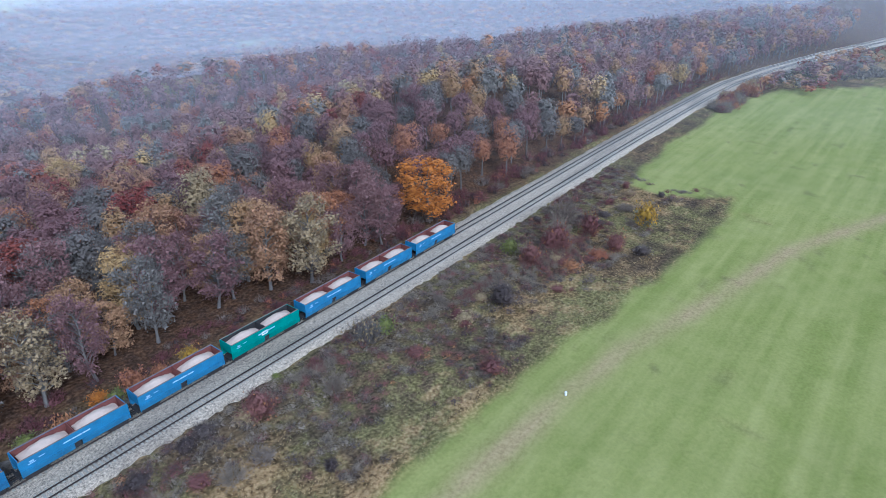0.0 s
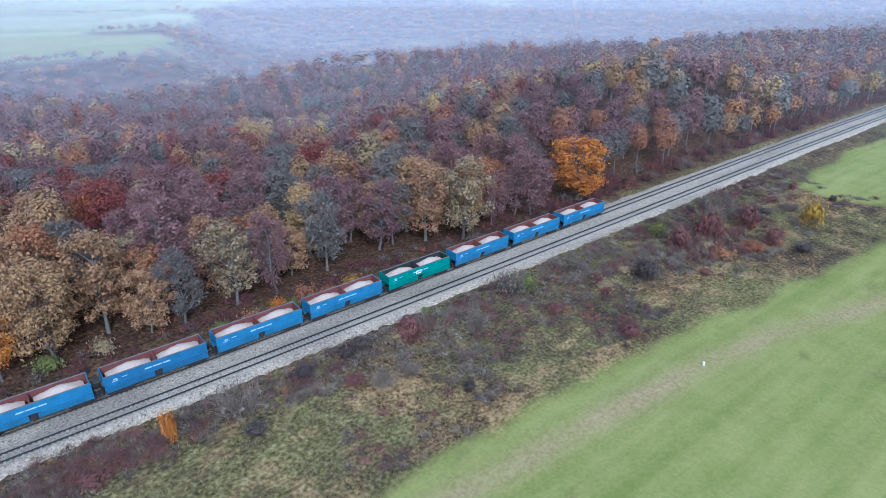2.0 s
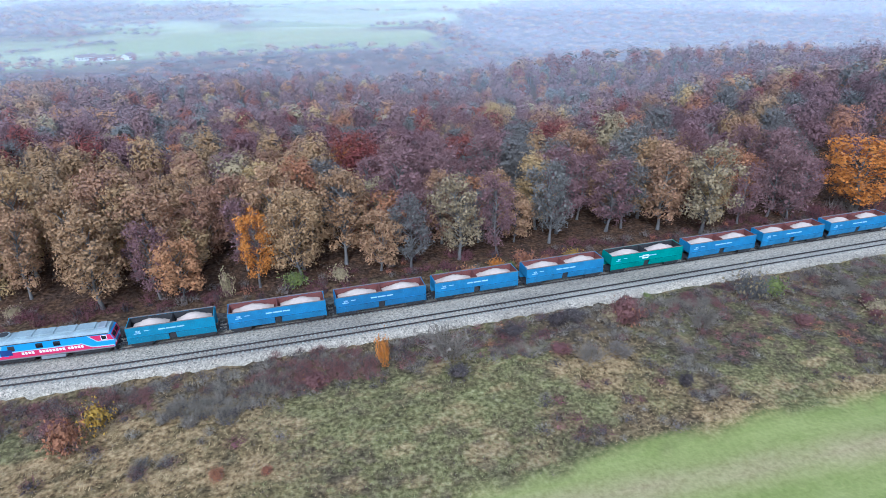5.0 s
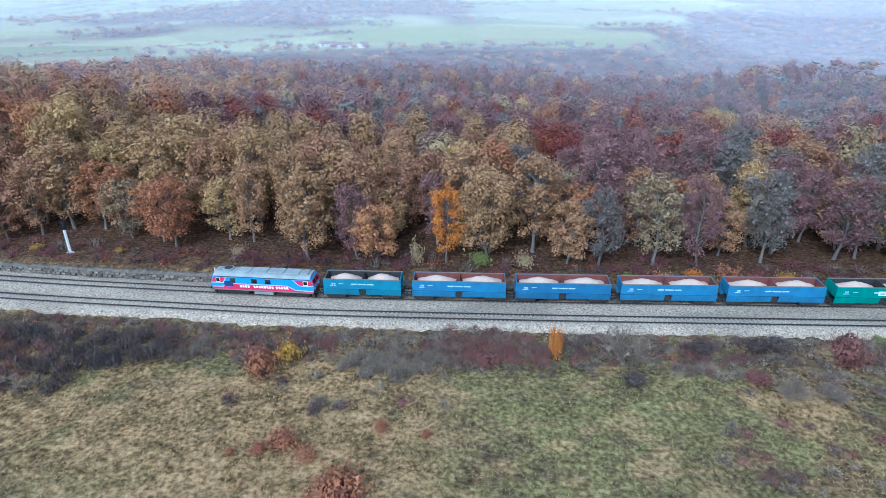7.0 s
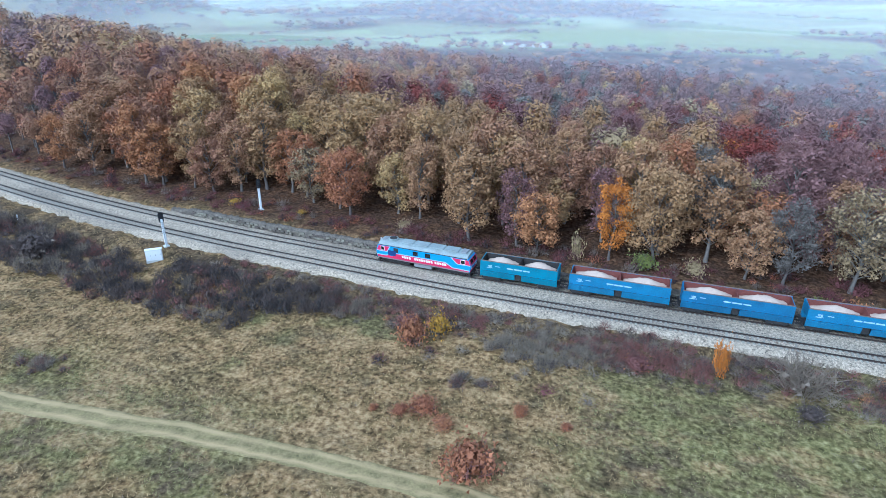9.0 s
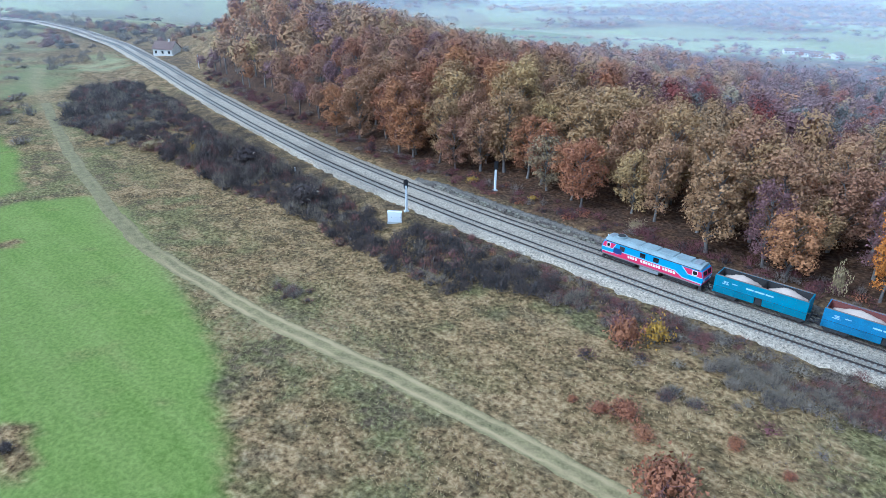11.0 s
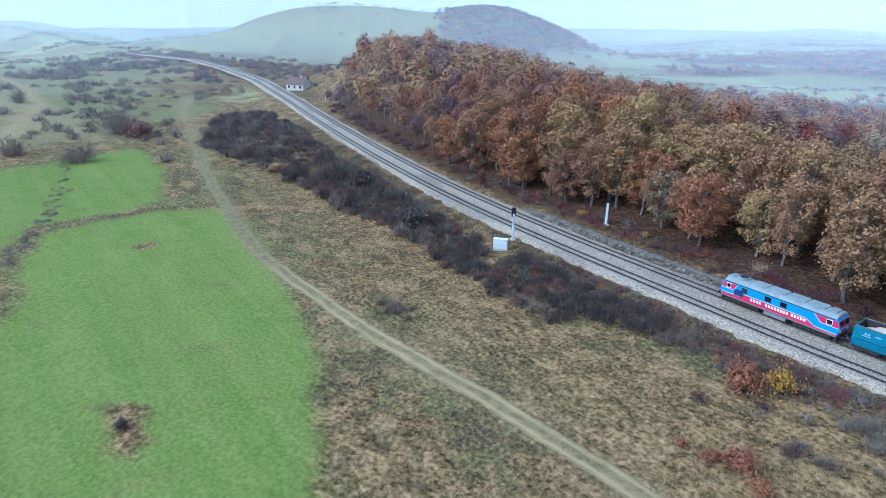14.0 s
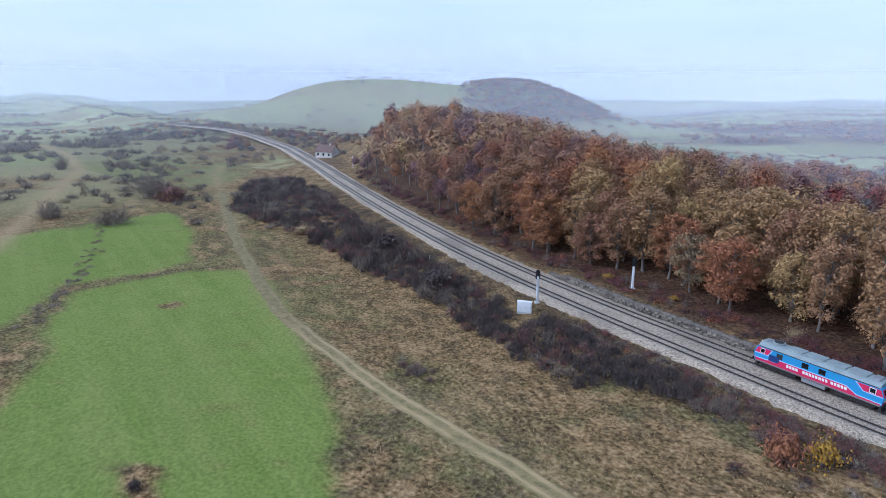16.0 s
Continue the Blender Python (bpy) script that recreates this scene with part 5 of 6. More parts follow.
def build_scrub_mass():
    """Hedges, scrub and copses of the farther country, as one mass."""
    rng = np.random.default_rng(9)
    near = [mound(300 + i, lc, tc, 60, 60, 0.14, 0.03) for i, (lc, tc) in enumerate([("ash", "ash"), ("grey", "ash"), ("umber", "ash"), ("olive", "ash"), ("ash", "umber")])]
    far = [dome_proto(k, i % 4) for i, k in enumerate(("plum", "grey", "plum", "brown", "grey"))]
    domes = [dome_proto(k, i % 4) for i, k in enumerate(("plum", "plum", "brown", "plum", "rust", "red", "grey"))]
    crowns = [dome_proto(k, i, 1) for i, k in enumerate(("plum", "grey", "brown"))]
    spots = []
    for _ in range(1700):  # western scrub
        x, y = rng.uniform(-760, -165), rng.uniform(-150, 120)
        d = float(off_line(x, y))
        if abs(d) < 10 or d > 60 and x > -330 or vnoise(x, y, 42) + 0.2 * vnoise(x, y, 12) < 0.6:
            continue
        p = np.array([x]), np.array([y])
        if any(float(inside(f, *p)[0]) > -2 for f in (FIELD_WEST, FIELD_FOLD)) or float(along(LANE, *p)[0]) < 5 or float(along(LANE_WEST, *p)[0]) < 6:
            continue
        k = 1.0 + 0.8 * float(ease(-x, 250, 600))
        spots.append((x, y, rng.uniform(1.8, 3.6) * k, rng.uniform(1.6, 4.4) * k, int(rng.choice([0, 0, 1, 3, 4])))) 
    for a, b in zip(BROOK[:-1], BROOK[1:]):
        for f in np.arange(0, 1, 0.1):
            spots.append((a[0] + (b[0] - a[0]) * f + rng.normal() * 1.3, a[1] + (b[1] - a[1]) * f + rng.normal() * 1.3, rng.uniform(0.7, 1.5), rng.uniform(0.3, 0.7), int(rng.choice([0, 3])))) 
    for _ in range(160):  # beyond the eastern meadow
        y = rng.uniform(-330, -25)
        spots.append((rng.uniform(385, 425) + 0.3 * max(0, -60 - y), y, rng.uniform(3, 6), rng.uniform(4, 8), int(rng.integers(0, 5))))
    for _ in range(150):  # beside the line where it bends away
        x = rng.uniform(332, 560)
        spots.append((x, float(line_y(x)) - rng.uniform(9, 34), rng.uniform(2.6, 4.4), rng.uniform(4, 10), 10 + int(rng.integers(0, 7))))
    for _ in range(70):  # about the house by the line
        x, y = rng.uniform(-345, -236), rng.uniform(38, 112)
        if math.hypot(x + 310, y - 56) > 10 and off_line(x, y) > 11 and math.hypot(x + 316, y - 46) > 7:
            spots.append((x, y, rng.uniform(1.8, 3.2), rng.uniform(3.5, 8.0), 17 + int(rng.integers(0, 3))))
    def clear(x, y):
        return not in_wood(np.array([x]), np.array([y]))[0] and abs(float(off_line(x, y))) > 16 and not (y < 70 and math.hypot(x, y + 87) < 700) and math.hypot(x + 168, y - 694) > 60 and not (780 < math.hypot(x, y + 87) < 1040 and -0.2 < math.atan2(x - 5, y + 87) < 0.26)
    for _ in range(180):  # hedges across the view
        r, a = 480 + 2700 * rng.random() ** 1.5, radians(rng.uniform(-85, 98))
        x, y = 5 - math.sin(a) * r, -87 + math.cos(a) * r
        if math.hypot(x + 1350, y - 690) < 420 and rng.random() < 0.85:
            continue
        turn, long = a + rng.normal() * 0.45, rng.uniform(60, 260) * (0.7 + r / 1500)
        for f in np.arange(-0.5, 0.5, (5.5 + r / 240) / long):
            hx, hy = x + math.cos(turn) * long * f + rng.normal() * 2, y + math.sin(turn) * long * f + rng.normal() * 2
            if clear(hx, hy) and rng.random() < 0.85:
                spots.append((hx, hy, rng.uniform(3, 5.5) * (1 + r / 1500), rng.uniform(3, 7) * (0.8 + r / 2600), 5 + int(rng.integers(0, 5))))
    for _ in range(45):  # copses
        r, a = 620 + 2600 * rng.random() ** 1.3, radians(rng.uniform(-90, 60))
        x, y = 5 - math.sin(a) * r, -87 + math.cos(a) * r
        w, h, turn = rng.uniform(60, 200) * (0.6 + r / 1600), rng.uniform(20, 60) * (0.6 + r / 1800), a + rng.normal() * 0.3
        for _ in range(int(26 + w * h / 330)):
            u, v = rng.normal() * 0.45 * w, rng.normal() * 0.45 * h
            hx, hy = x + math.cos(turn) * u - math.sin(turn) * v, y + math.sin(turn) * u + math.cos(turn) * v
            if clear(hx, hy):
                spots.append((hx, hy, rng.uniform(4, 7) * (1 + r / 2500), rng.uniform(8, 13), 10 + int(rng.integers(0, 7))))
    for _ in range(70):  # bushes on the hill's open side
        x, y = rng.normal(-1290, 130), rng.normal(660, 110)
        if math.hypot(x + 945, y - 800) > 190:
            spots.append((x, y, rng.uniform(4, 9), rng.uniform(5, 9), 10 + int(rng.integers(0, 7))))
    for _ in range(260):  # tree rows along the line in the west
        x = rng.uniform(-820, -380)
        y = float(line_y(x)) + float(rng.choice([-1, 1])) * rng.uniform(11, 34)
        if vnoise(x, y, 50) > 0.4:
            spots.append((x, y, rng.uniform(2.5, 5), rng.uniform(4, 9), 17 + int(rng.integers(0, 3))))
    for _ in range(900):  # the wooded dome of the hill
        u, v = 150 * math.sqrt(rng.random()) * (0.85 + 0.3 * rng.random()), rng.uniform(0, 6.283)
        x, y = -945 + u * math.cos(v), 800 + u * math.sin(v)
        spots.append((x, y, rng.uniform(5, 9), rng.uniform(8, 13), 10 + int(rng.integers(0, 7))))
    wa, wr = np.radians(rng.uniform(-88, 35, 12000)), 400 + 1500 * rng.random(12000) ** 1.4
    wx, wy = 5 - np.sin(wa) * wr, -87 + np.cos(wa) * wr
    ok = (ground_masks(wx, wy)["wooded"] > 0.5) & ~in_wood(wx, wy) & (np.abs(off_line(wx, wy)) > 22)
    for x, y in list(zip(wx[ok], wy[ok]))[:4600]:
        r = math.hypot(x, y + 87)
        spots.append((float(x), float(y), rng.uniform(4.0, 6.5) * (1 + r / 2500), rng.uniform(8, 13), 10 + int(rng.integers(0, 7))))
    mass("distant_scrub", "leafless scrub, hedges and copses across the farther fields", "scrub", spots, near + far + domes + crowns, rng)


build_scrub_mass()


def build_grass():
    """Tufts of rough and dry grass and dead stalks on the bank and round the lane."""
    rng = np.random.default_rng(12)
    n = 84000
    x = rng.uniform(-150, 175, n)
    y = line_y(x) - 5.6 - 47 * rng.random(n) ** 0.9
    d = off_line(x, y)
    m = ground_masks(x, y)
    keep = (m["field"] < 0.4) & (m["bramble"] < 0.75) & (m["lane"] < 0.35) & (along(LANE, x, y) > 2.3) & (rng.random(n) < 0.25 + 0.75 * vnoise(x, y, 5))
    x, y, tan = x[keep], y[keep], m["tan"][keep]
    z = height(x, y)
    blades = 3
    n = len(x)
    a = rng.uniform(0, 2 * np.pi, (n, blades)); h = rng.uniform(0.14, 0.42, (n, blades)) * (0.8 + 0.5 * vnoise(x, y, 8))[:, None]
    c = np.stack([np.broadcast_to(x[:, None], a.shape), np.broadcast_to(y[:, None], a.shape), np.broadcast_to(z[:, None], a.shape)], -1)
    out = np.stack([np.cos(a), np.sin(a), np.zeros_like(a)], -1); side = np.stack([-np.sin(a), np.cos(a), np.zeros_like(a)], -1)
    w = 0.03
    V = np.stack([c + side * w - out * 0.05, c - side * w - out * 0.05, c + out * h[..., None] * 1.0 + np.array([0, 0, 0.6]) * h[..., None]], 2)
    kind = (tan + rng.normal(size=n) * 0.25 > 0.5).astype(int)
    dead = rng.random(n) < 0.07
    kind[dead] = 2
    mats = [mat("rough_grass", (0.21, 0.185, 0.07), island=0.35, scale=0.2, scale2=1.5), mat("dry_grass", (0.36, 0.25, 0.115), island=0.35, scale=0.2, scale2=1.5), mat("dead_stalks", (0.13, 0.092, 0.066), island=0.4, scale=0.2, scale2=1.5)]
    me = link_mesh("rough_grass", V.reshape(-1, 3), np.arange(3 * blades * n).reshape(-1, 3), mats, mat_index=np.repeat(kind, blades))
    tagged(new("rough_grass", me), "rough tussocks of green, straw and dead brown grass", "grass", kind="stuff")
    print("tufts", n)


build_grass()

# ---- the train ----
def paint(name, rgb, rough=0.45, var=0.14):
    return mat(name, rgb, rough=rough, var=var, scale=0.6, scale2=7.0, spec=0.4)


M_LBLUE, M_CRIMSON, M_PALEBLUE = paint("light_blue_paint", (0.06, 0.28, 0.56)), paint("crimson_paint", (0.56, 0.02, 0.09)), paint("pale_stripe_paint", (0.42, 0.58, 0.80))
M_ROOF = paint("silver_grey_roof_paint", (0.26, 0.30, 0.30), 0.5, 0.4)
M_SILL, M_NAVY = paint("dusty_sill_grey", (0.22, 0.19, 0.185)), paint("dark_blue_panel_paint", (0.018, 0.045, 0.16))
M_GLASS = mat("dark_window_glass", (0.012, 0.014, 0.018), rough=0.08, var=0.05, spec=0.6)
M_LOAD = mat("pale_crushed_limestone", (0.56, 0.43, 0.34), var=0.18, scale=1.5, scale2=14, bump=1.0)
M_RIM = mat("weathered_rim_steel", (0.20, 0.15, 0.125), var=0.4, scale=0.7, scale2=6)
M_RUSTIN = mat("rusty_hopper_inside", (0.16, 0.055, 0.045), var=0.3, scale=0.8, scale2=6)
WAGON_PAINT = {"blue": paint("wagon_blue_paint", (0.042, 0.175, 0.33), 0.55, 0.45), "teal": paint("wagon_teal_blue_paint", (0.035, 0.19, 0.29), 0.55, 0.4),
               "green": paint("wagon_green_paint", (0.014, 0.22, 0.185), 0.55, 0.38), "navy": paint("wagon_dull_blue_paint", (0.035, 0.14, 0.28), 0.55, 0.4)}


def on_track(x, d, z=0.0):
    """The pose on a track with the nose towards the west."""
    px, py = rail_frame(x, d)
    return pose(float(px), float(py), z, 0, 0, 180 + math.degrees(math.atan(float(line_slope(x)))))


def bogie(parent, x, axles, base):
    b = part("bogie", bm_box(x - base / 2 - 0.55, x + base / 2 + 0.55, -1.02, 1.02, 0.55, 0.85, 0.04), M_STEEL, parent, "dark greasy bogie frame")
    for sy in (-1.0, 1.0):
        part("bogie_side", bm_prism([(x - base / 2 - 0.6, 0.75), (x - base / 2 - 0.25, 0.42), (x + base / 2 + 0.25, 0.42), (x + base / 2 + 0.6, 0.75), (x + base / 2 + 0.3, 0.95), (x - base / 2 - 0.3, 0.95)], sy * 1.0 - 0.07, sy * 1.0 + 0.07, "y"), M_STEEL, b)
    for i in range(axles):
        ax = x - base / 2 + base * i / (axles - 1)
        for sy in (-0.76, 0.76):
            part("wheel", bm_tube((ax, sy - 0.07, 0.185 + 0.47), (ax, sy + 0.07, 0.185 + 0.47), 0.47, 0.47, 16), M_STEEL, b)


def buffers(parent, x, way):
    for sy in (-0.87, 0.87):
        bm = bm_tube((x, sy, 1.05), (x + way * 0.45, sy, 1.05), 0.1, 0.08, 10)
        bm_tube((x + way * 0.45, sy, 1.05), (x + way * 0.52, sy, 1.05), 0.24, 0.22, 12, bm)
        part("buffer", bm, M_STEEL, parent)
    part("coupling", bm_box(min(x, x + way * 0.5), max(x, x + way * 0.5), -0.08, 0.08, 0.9, 1.05), M_STEEL, parent)


def locomotive(m):
    root = thing("diesel_locomotive", m, "blue and crimson diesel locomotive with a silver-grey roof", "locomotive", "the freight train")
    L, W = 7.95, 1.46
    part("underframe", bm_box(-L + 0.05, L - 0.05, -1.4, 1.4, 0.95, 1.2, 0.04), M_STEEL, root)
    side = [(-L + 0.12, 1.2), (L - 0.12, 1.2), (L, 2.25), (L - 0.3, 3.2), (L - 0.5, 3.32), (-L + 0.5, 3.32), (-L + 0.3, 3.2), (-L, 2.25)]
    part("body", bm_prism(side, -W, W, "y"), M_LBLUE, root, "light blue body sides")
    arch = [(-1.45, 3.32), (-1.40, 3.46), (-1.2, 3.66), (-0.75, 3.8), (0, 3.86), (0.75, 3.8), (1.2, 3.66), (1.40, 3.46), (1.45, 3.32)]
    roof = part("roof", bm_prism(arch, -L + 0.5, L - 0.5), M_ROOF, root, "silver-grey curved roof, stained with soot")
    for x0, x1, h in ((-5.6, -3.4, 3.98), (-3.2, -0.8, 3.96), (-0.6, 1.8, 3.97), (2.0, 4.0, 3.94)):
        part("roof_hatch", bm_box(x0, x1, -0.85, 0.85, 3.7, h, 0.05), M_ROOF, roof)
    fan = bm_tube((5.55, 0, 3.75), (5.55, 0, 4.1), 0.82, 0.78, 20)
    part("cooling_fan", fan, M_ROOF, roof)
    part("fan_grille", bm_tube((5.55, 0, 4.09), (5.55, 0, 4.15), 0.62, 0.6, 20), M_STEEL, roof)
    part("exhaust_box", bm_box(-7.0, -6.0, -0.8, 0.8, 3.5, 4.0, 0.08), M_GREYSTEEL, roof, "pale air horn box")
    part("front_box", bm_box(6.6, 7.2, -0.75, 0.75, 3.5, 3.92, 0.08), M_GREYSTEEL, roof)
    for sy in (1, -1):
        y0, y1 = (W - 0.01, W + 0.012) if sy > 0 else (-W - 0.012, -W + 0.01)
        q0, q1 = (W, W + 0.024) if sy > 0 else (-W - 0.024, -W)
        r0, r1 = (W, W + 0.034) if sy > 0 else (-W - 0.034, -W)
        # crimson waist and cab panels, edged with pale lines
        part("crimson_band", bm_prism([(-7.72, 1.24), (7.72, 1.24), (7.8, 1.56), (6.3, 1.58), (4.6, 2.12), (-3.9, 2.12), (-5.1, 1.46), (-7.78, 1.4)], y0, y1, "y"), M_CRIMSON, root)
        part("crimson_cab_panel", bm_prism([(-7.55, 3.12), (-7.86, 2.3), (-7.3, 2.2), (-5.9, 2.2), (-4.9, 3.12)], y0, y1, "y"), M_CRIMSON, root)
        part("crimson_cab_panel", bm_prism([(7.5, 3.12), (7.84, 2.3), (6.1, 2.3), (5.6, 3.12)], y0, y1, "y"), M_CRIMSON, root)
        for line in (((-4.75, 3.2), (-5.75, 2.26), (-7.85, 2.26)), ((4.5, 2.16), (-3.85, 2.16), (-5.05, 1.5), (-7.78, 1.44)), ((5.5, 3.2), (6.02, 2.26), (7.84, 2.26)), ((4.5, 2.16), (6.2, 1.62), (7.8, 1.6))):
            for (ax, az), (bx, bz) in zip(line[:-1], line[1:]):
                k = 0.055 / math.hypot(bx - ax, bz - az)
                ox, oz = -(bz - az) * k, (bx - ax) * k
                part("pale_stripe", bm_prism([(ax - ox, az - oz), (bx - ox, bz - oz), (bx + ox, bz + oz), (ax + ox, az + oz)], q0, q1, "y"), M_PALEBLUE, root)
        for x0, x1 in ((-7.0, -6.4), (6.55, 7.05)):
            part("cab_window", bm_box(x0 - 0.07, x1 + 0.07, q0, q1, 2.38, 3.07), M_WHITE, root, "white-framed cab window")
            part("pane", bm_box(x0, x1, r0, r1, 2.45, 3.0), M_GLASS, root)
        part("cab_door", bm_box(5.0, 5.55, q0, q1, 1.6, 3.15), M_LBLUE, root)
        for x0 in (-1.35, 0.75):
            part("side_window", bm_box(x0, x0 + 0.85, q0, q1, 2.35, 3.05), M_GLASS, root, "dark engine-room window")
        part("grille", bm_box(4.1, 4.9, q0, q1, 2.3, 3.05), M_STEEL, root)
        for x0, x1 in ((-3.9, -1.7), (-0.3, 0.6), (1.8, 3.9)):
            part("louvre_panel", bm_box(x0, x1, q0 if sy < 0 else y0, q1 if sy > 0 else y1, 2.42, 3.1), M_LBLUE, root)
        for x0, count in ((1.95, 4), (-1.75, 8), (-4.0, 5)):  # slanting white bars in place of the company's name
            for i in range(count):
                xa = x0 + 0.4 * i
                part("name_bar", bm_prism([(xa, 1.6), (xa + 0.28, 1.6), (xa + 0.34, 1.96), (xa + 0.06, 1.96)], r0, r1, "y"), M_WHITE, root, "white bar")
        part("sill", bm_box(-7.7, 7.7, q0, q1, 1.06, 1.23), M_SILL, root, "dusty grey sill")
        part("radiator_panel", bm_box(4.5, 5.9, r0, r1, 1.7, 2.55), M_NAVY, root, "dark blue panel")
        part("gutter", bm_box(-7.35, 7.35, q0, q1, 3.24, 3.34), M_STEEL, root)
        for x0 in (6.5, -6.8):
            bm = bm_box(x0, x0 + 0.5, r0, r1, 0.55, 0.6)
            bm_box(x0, x0 + 0.5, r0, r1, 0.85, 0.9, 0, bm)
            part("step", bm, M_STEEL, root)
    for way in (1, -1):
        def face(z0, z1, half, proud):
            xa = np.interp([z0, z1], [1.2, 2.25, 3.2], [L - 0.12, L, L - 0.3]) + proud
            return [(float(xa[0]), z0), (float(xa[1]), z1)], half
        for z0, z1, ya, yb, mt, nm in ((1.22, 1.5, -1.38, 1.38, M_CRIMSON, "nose_band"), (1.98, 2.2, -1.40, 1.40, M_PALEBLUE, "nose_band"), (2.28, 3.15, -1.40, 1.40, M_CRIMSON, "nose_panel")):
            (p, q), _ = face(z0, z1, 0, 0.012)
            part(nm, bm_prism([(way * p[0], p[1]), (way * q[0], q[1]), (way * (q[0] - 0.06), q[1]), (way * (p[0] - 0.06), p[1])], ya, yb, "y"), mt, root)
        for ya in (-1.15, 0.12):
            (p, q), _ = face(2.5, 3.05, 0, 0.03)
            part("windscreen", bm_prism([(way * p[0], p[1]), (way * q[0], q[1]), (way * (q[0] - 0.07), q[1]), (way * (p[0] - 0.07), p[1])], ya, ya + 1.03, "y"), M_GLASS, root)
        for ya in (-1.0, 1.0):
            part("headlight", bm_tube((way * (L - 0.15), ya, 1.75), (way * (L + 0.02), ya, 1.75), 0.16, 0.16, 14), M_WHITE, root)
        buffers(root, way * (L - 0.1), way)
        part("snow_plough", bm_prism([(way * (L - 0.5), 0.35), (way * (L - 0.05), 0.35), (way * (L - 0.25), 0.9), (way * (L - 0.5), 0.9)], -1.2, 1.2, "y"), M_STEEL, root)
    part("fuel_tank", bm_box(-1.5, 1.5, -1.3, 1.3, 0.4, 0.98, 0.08), M_GREYSTEEL, root, "grey fuel tank")
    for bx in (-4.7, 4.7):
        bogie(root, bx, 3, 3.8)
    return root


def load_heap(parent, x0, x1, half, z, high):
    """A heap of stone: a low uneven mound."""
    rng = np.random.default_rng(int(abs(x0 * 100) + high * 977))
    nx, ny = 15, 9
    u, v = np.meshgrid(np.linspace(-1, 1, nx), np.linspace(-1, 1, ny), indexing="ij")
    h = np.clip(1 - np.abs(u) ** 1.6, 0, 1) * np.clip(1 - 0.55 * np.abs(v) ** 1.8, 0, 1)
    Z = z - 0.45 + (high + 0.45) * h + rng.normal(size=h.shape) * 0.045
    V = np.stack([(x0 + x1) / 2 + u * (x1 - x0) / 2, v * half, Z], -1)
    k = np.arange(nx * ny).reshape(nx, ny)
    F = np.stack([k[:-1, :-1], k[1:, :-1], k[1:, 1:], k[:-1, 1:]], -1).reshape(-1, 4)
    adopt(tagged(new("stone_load", link_mesh("stone_load", V, F, [M_LOAD], smooth=True)), "heap of pale crushed stone"), parent)


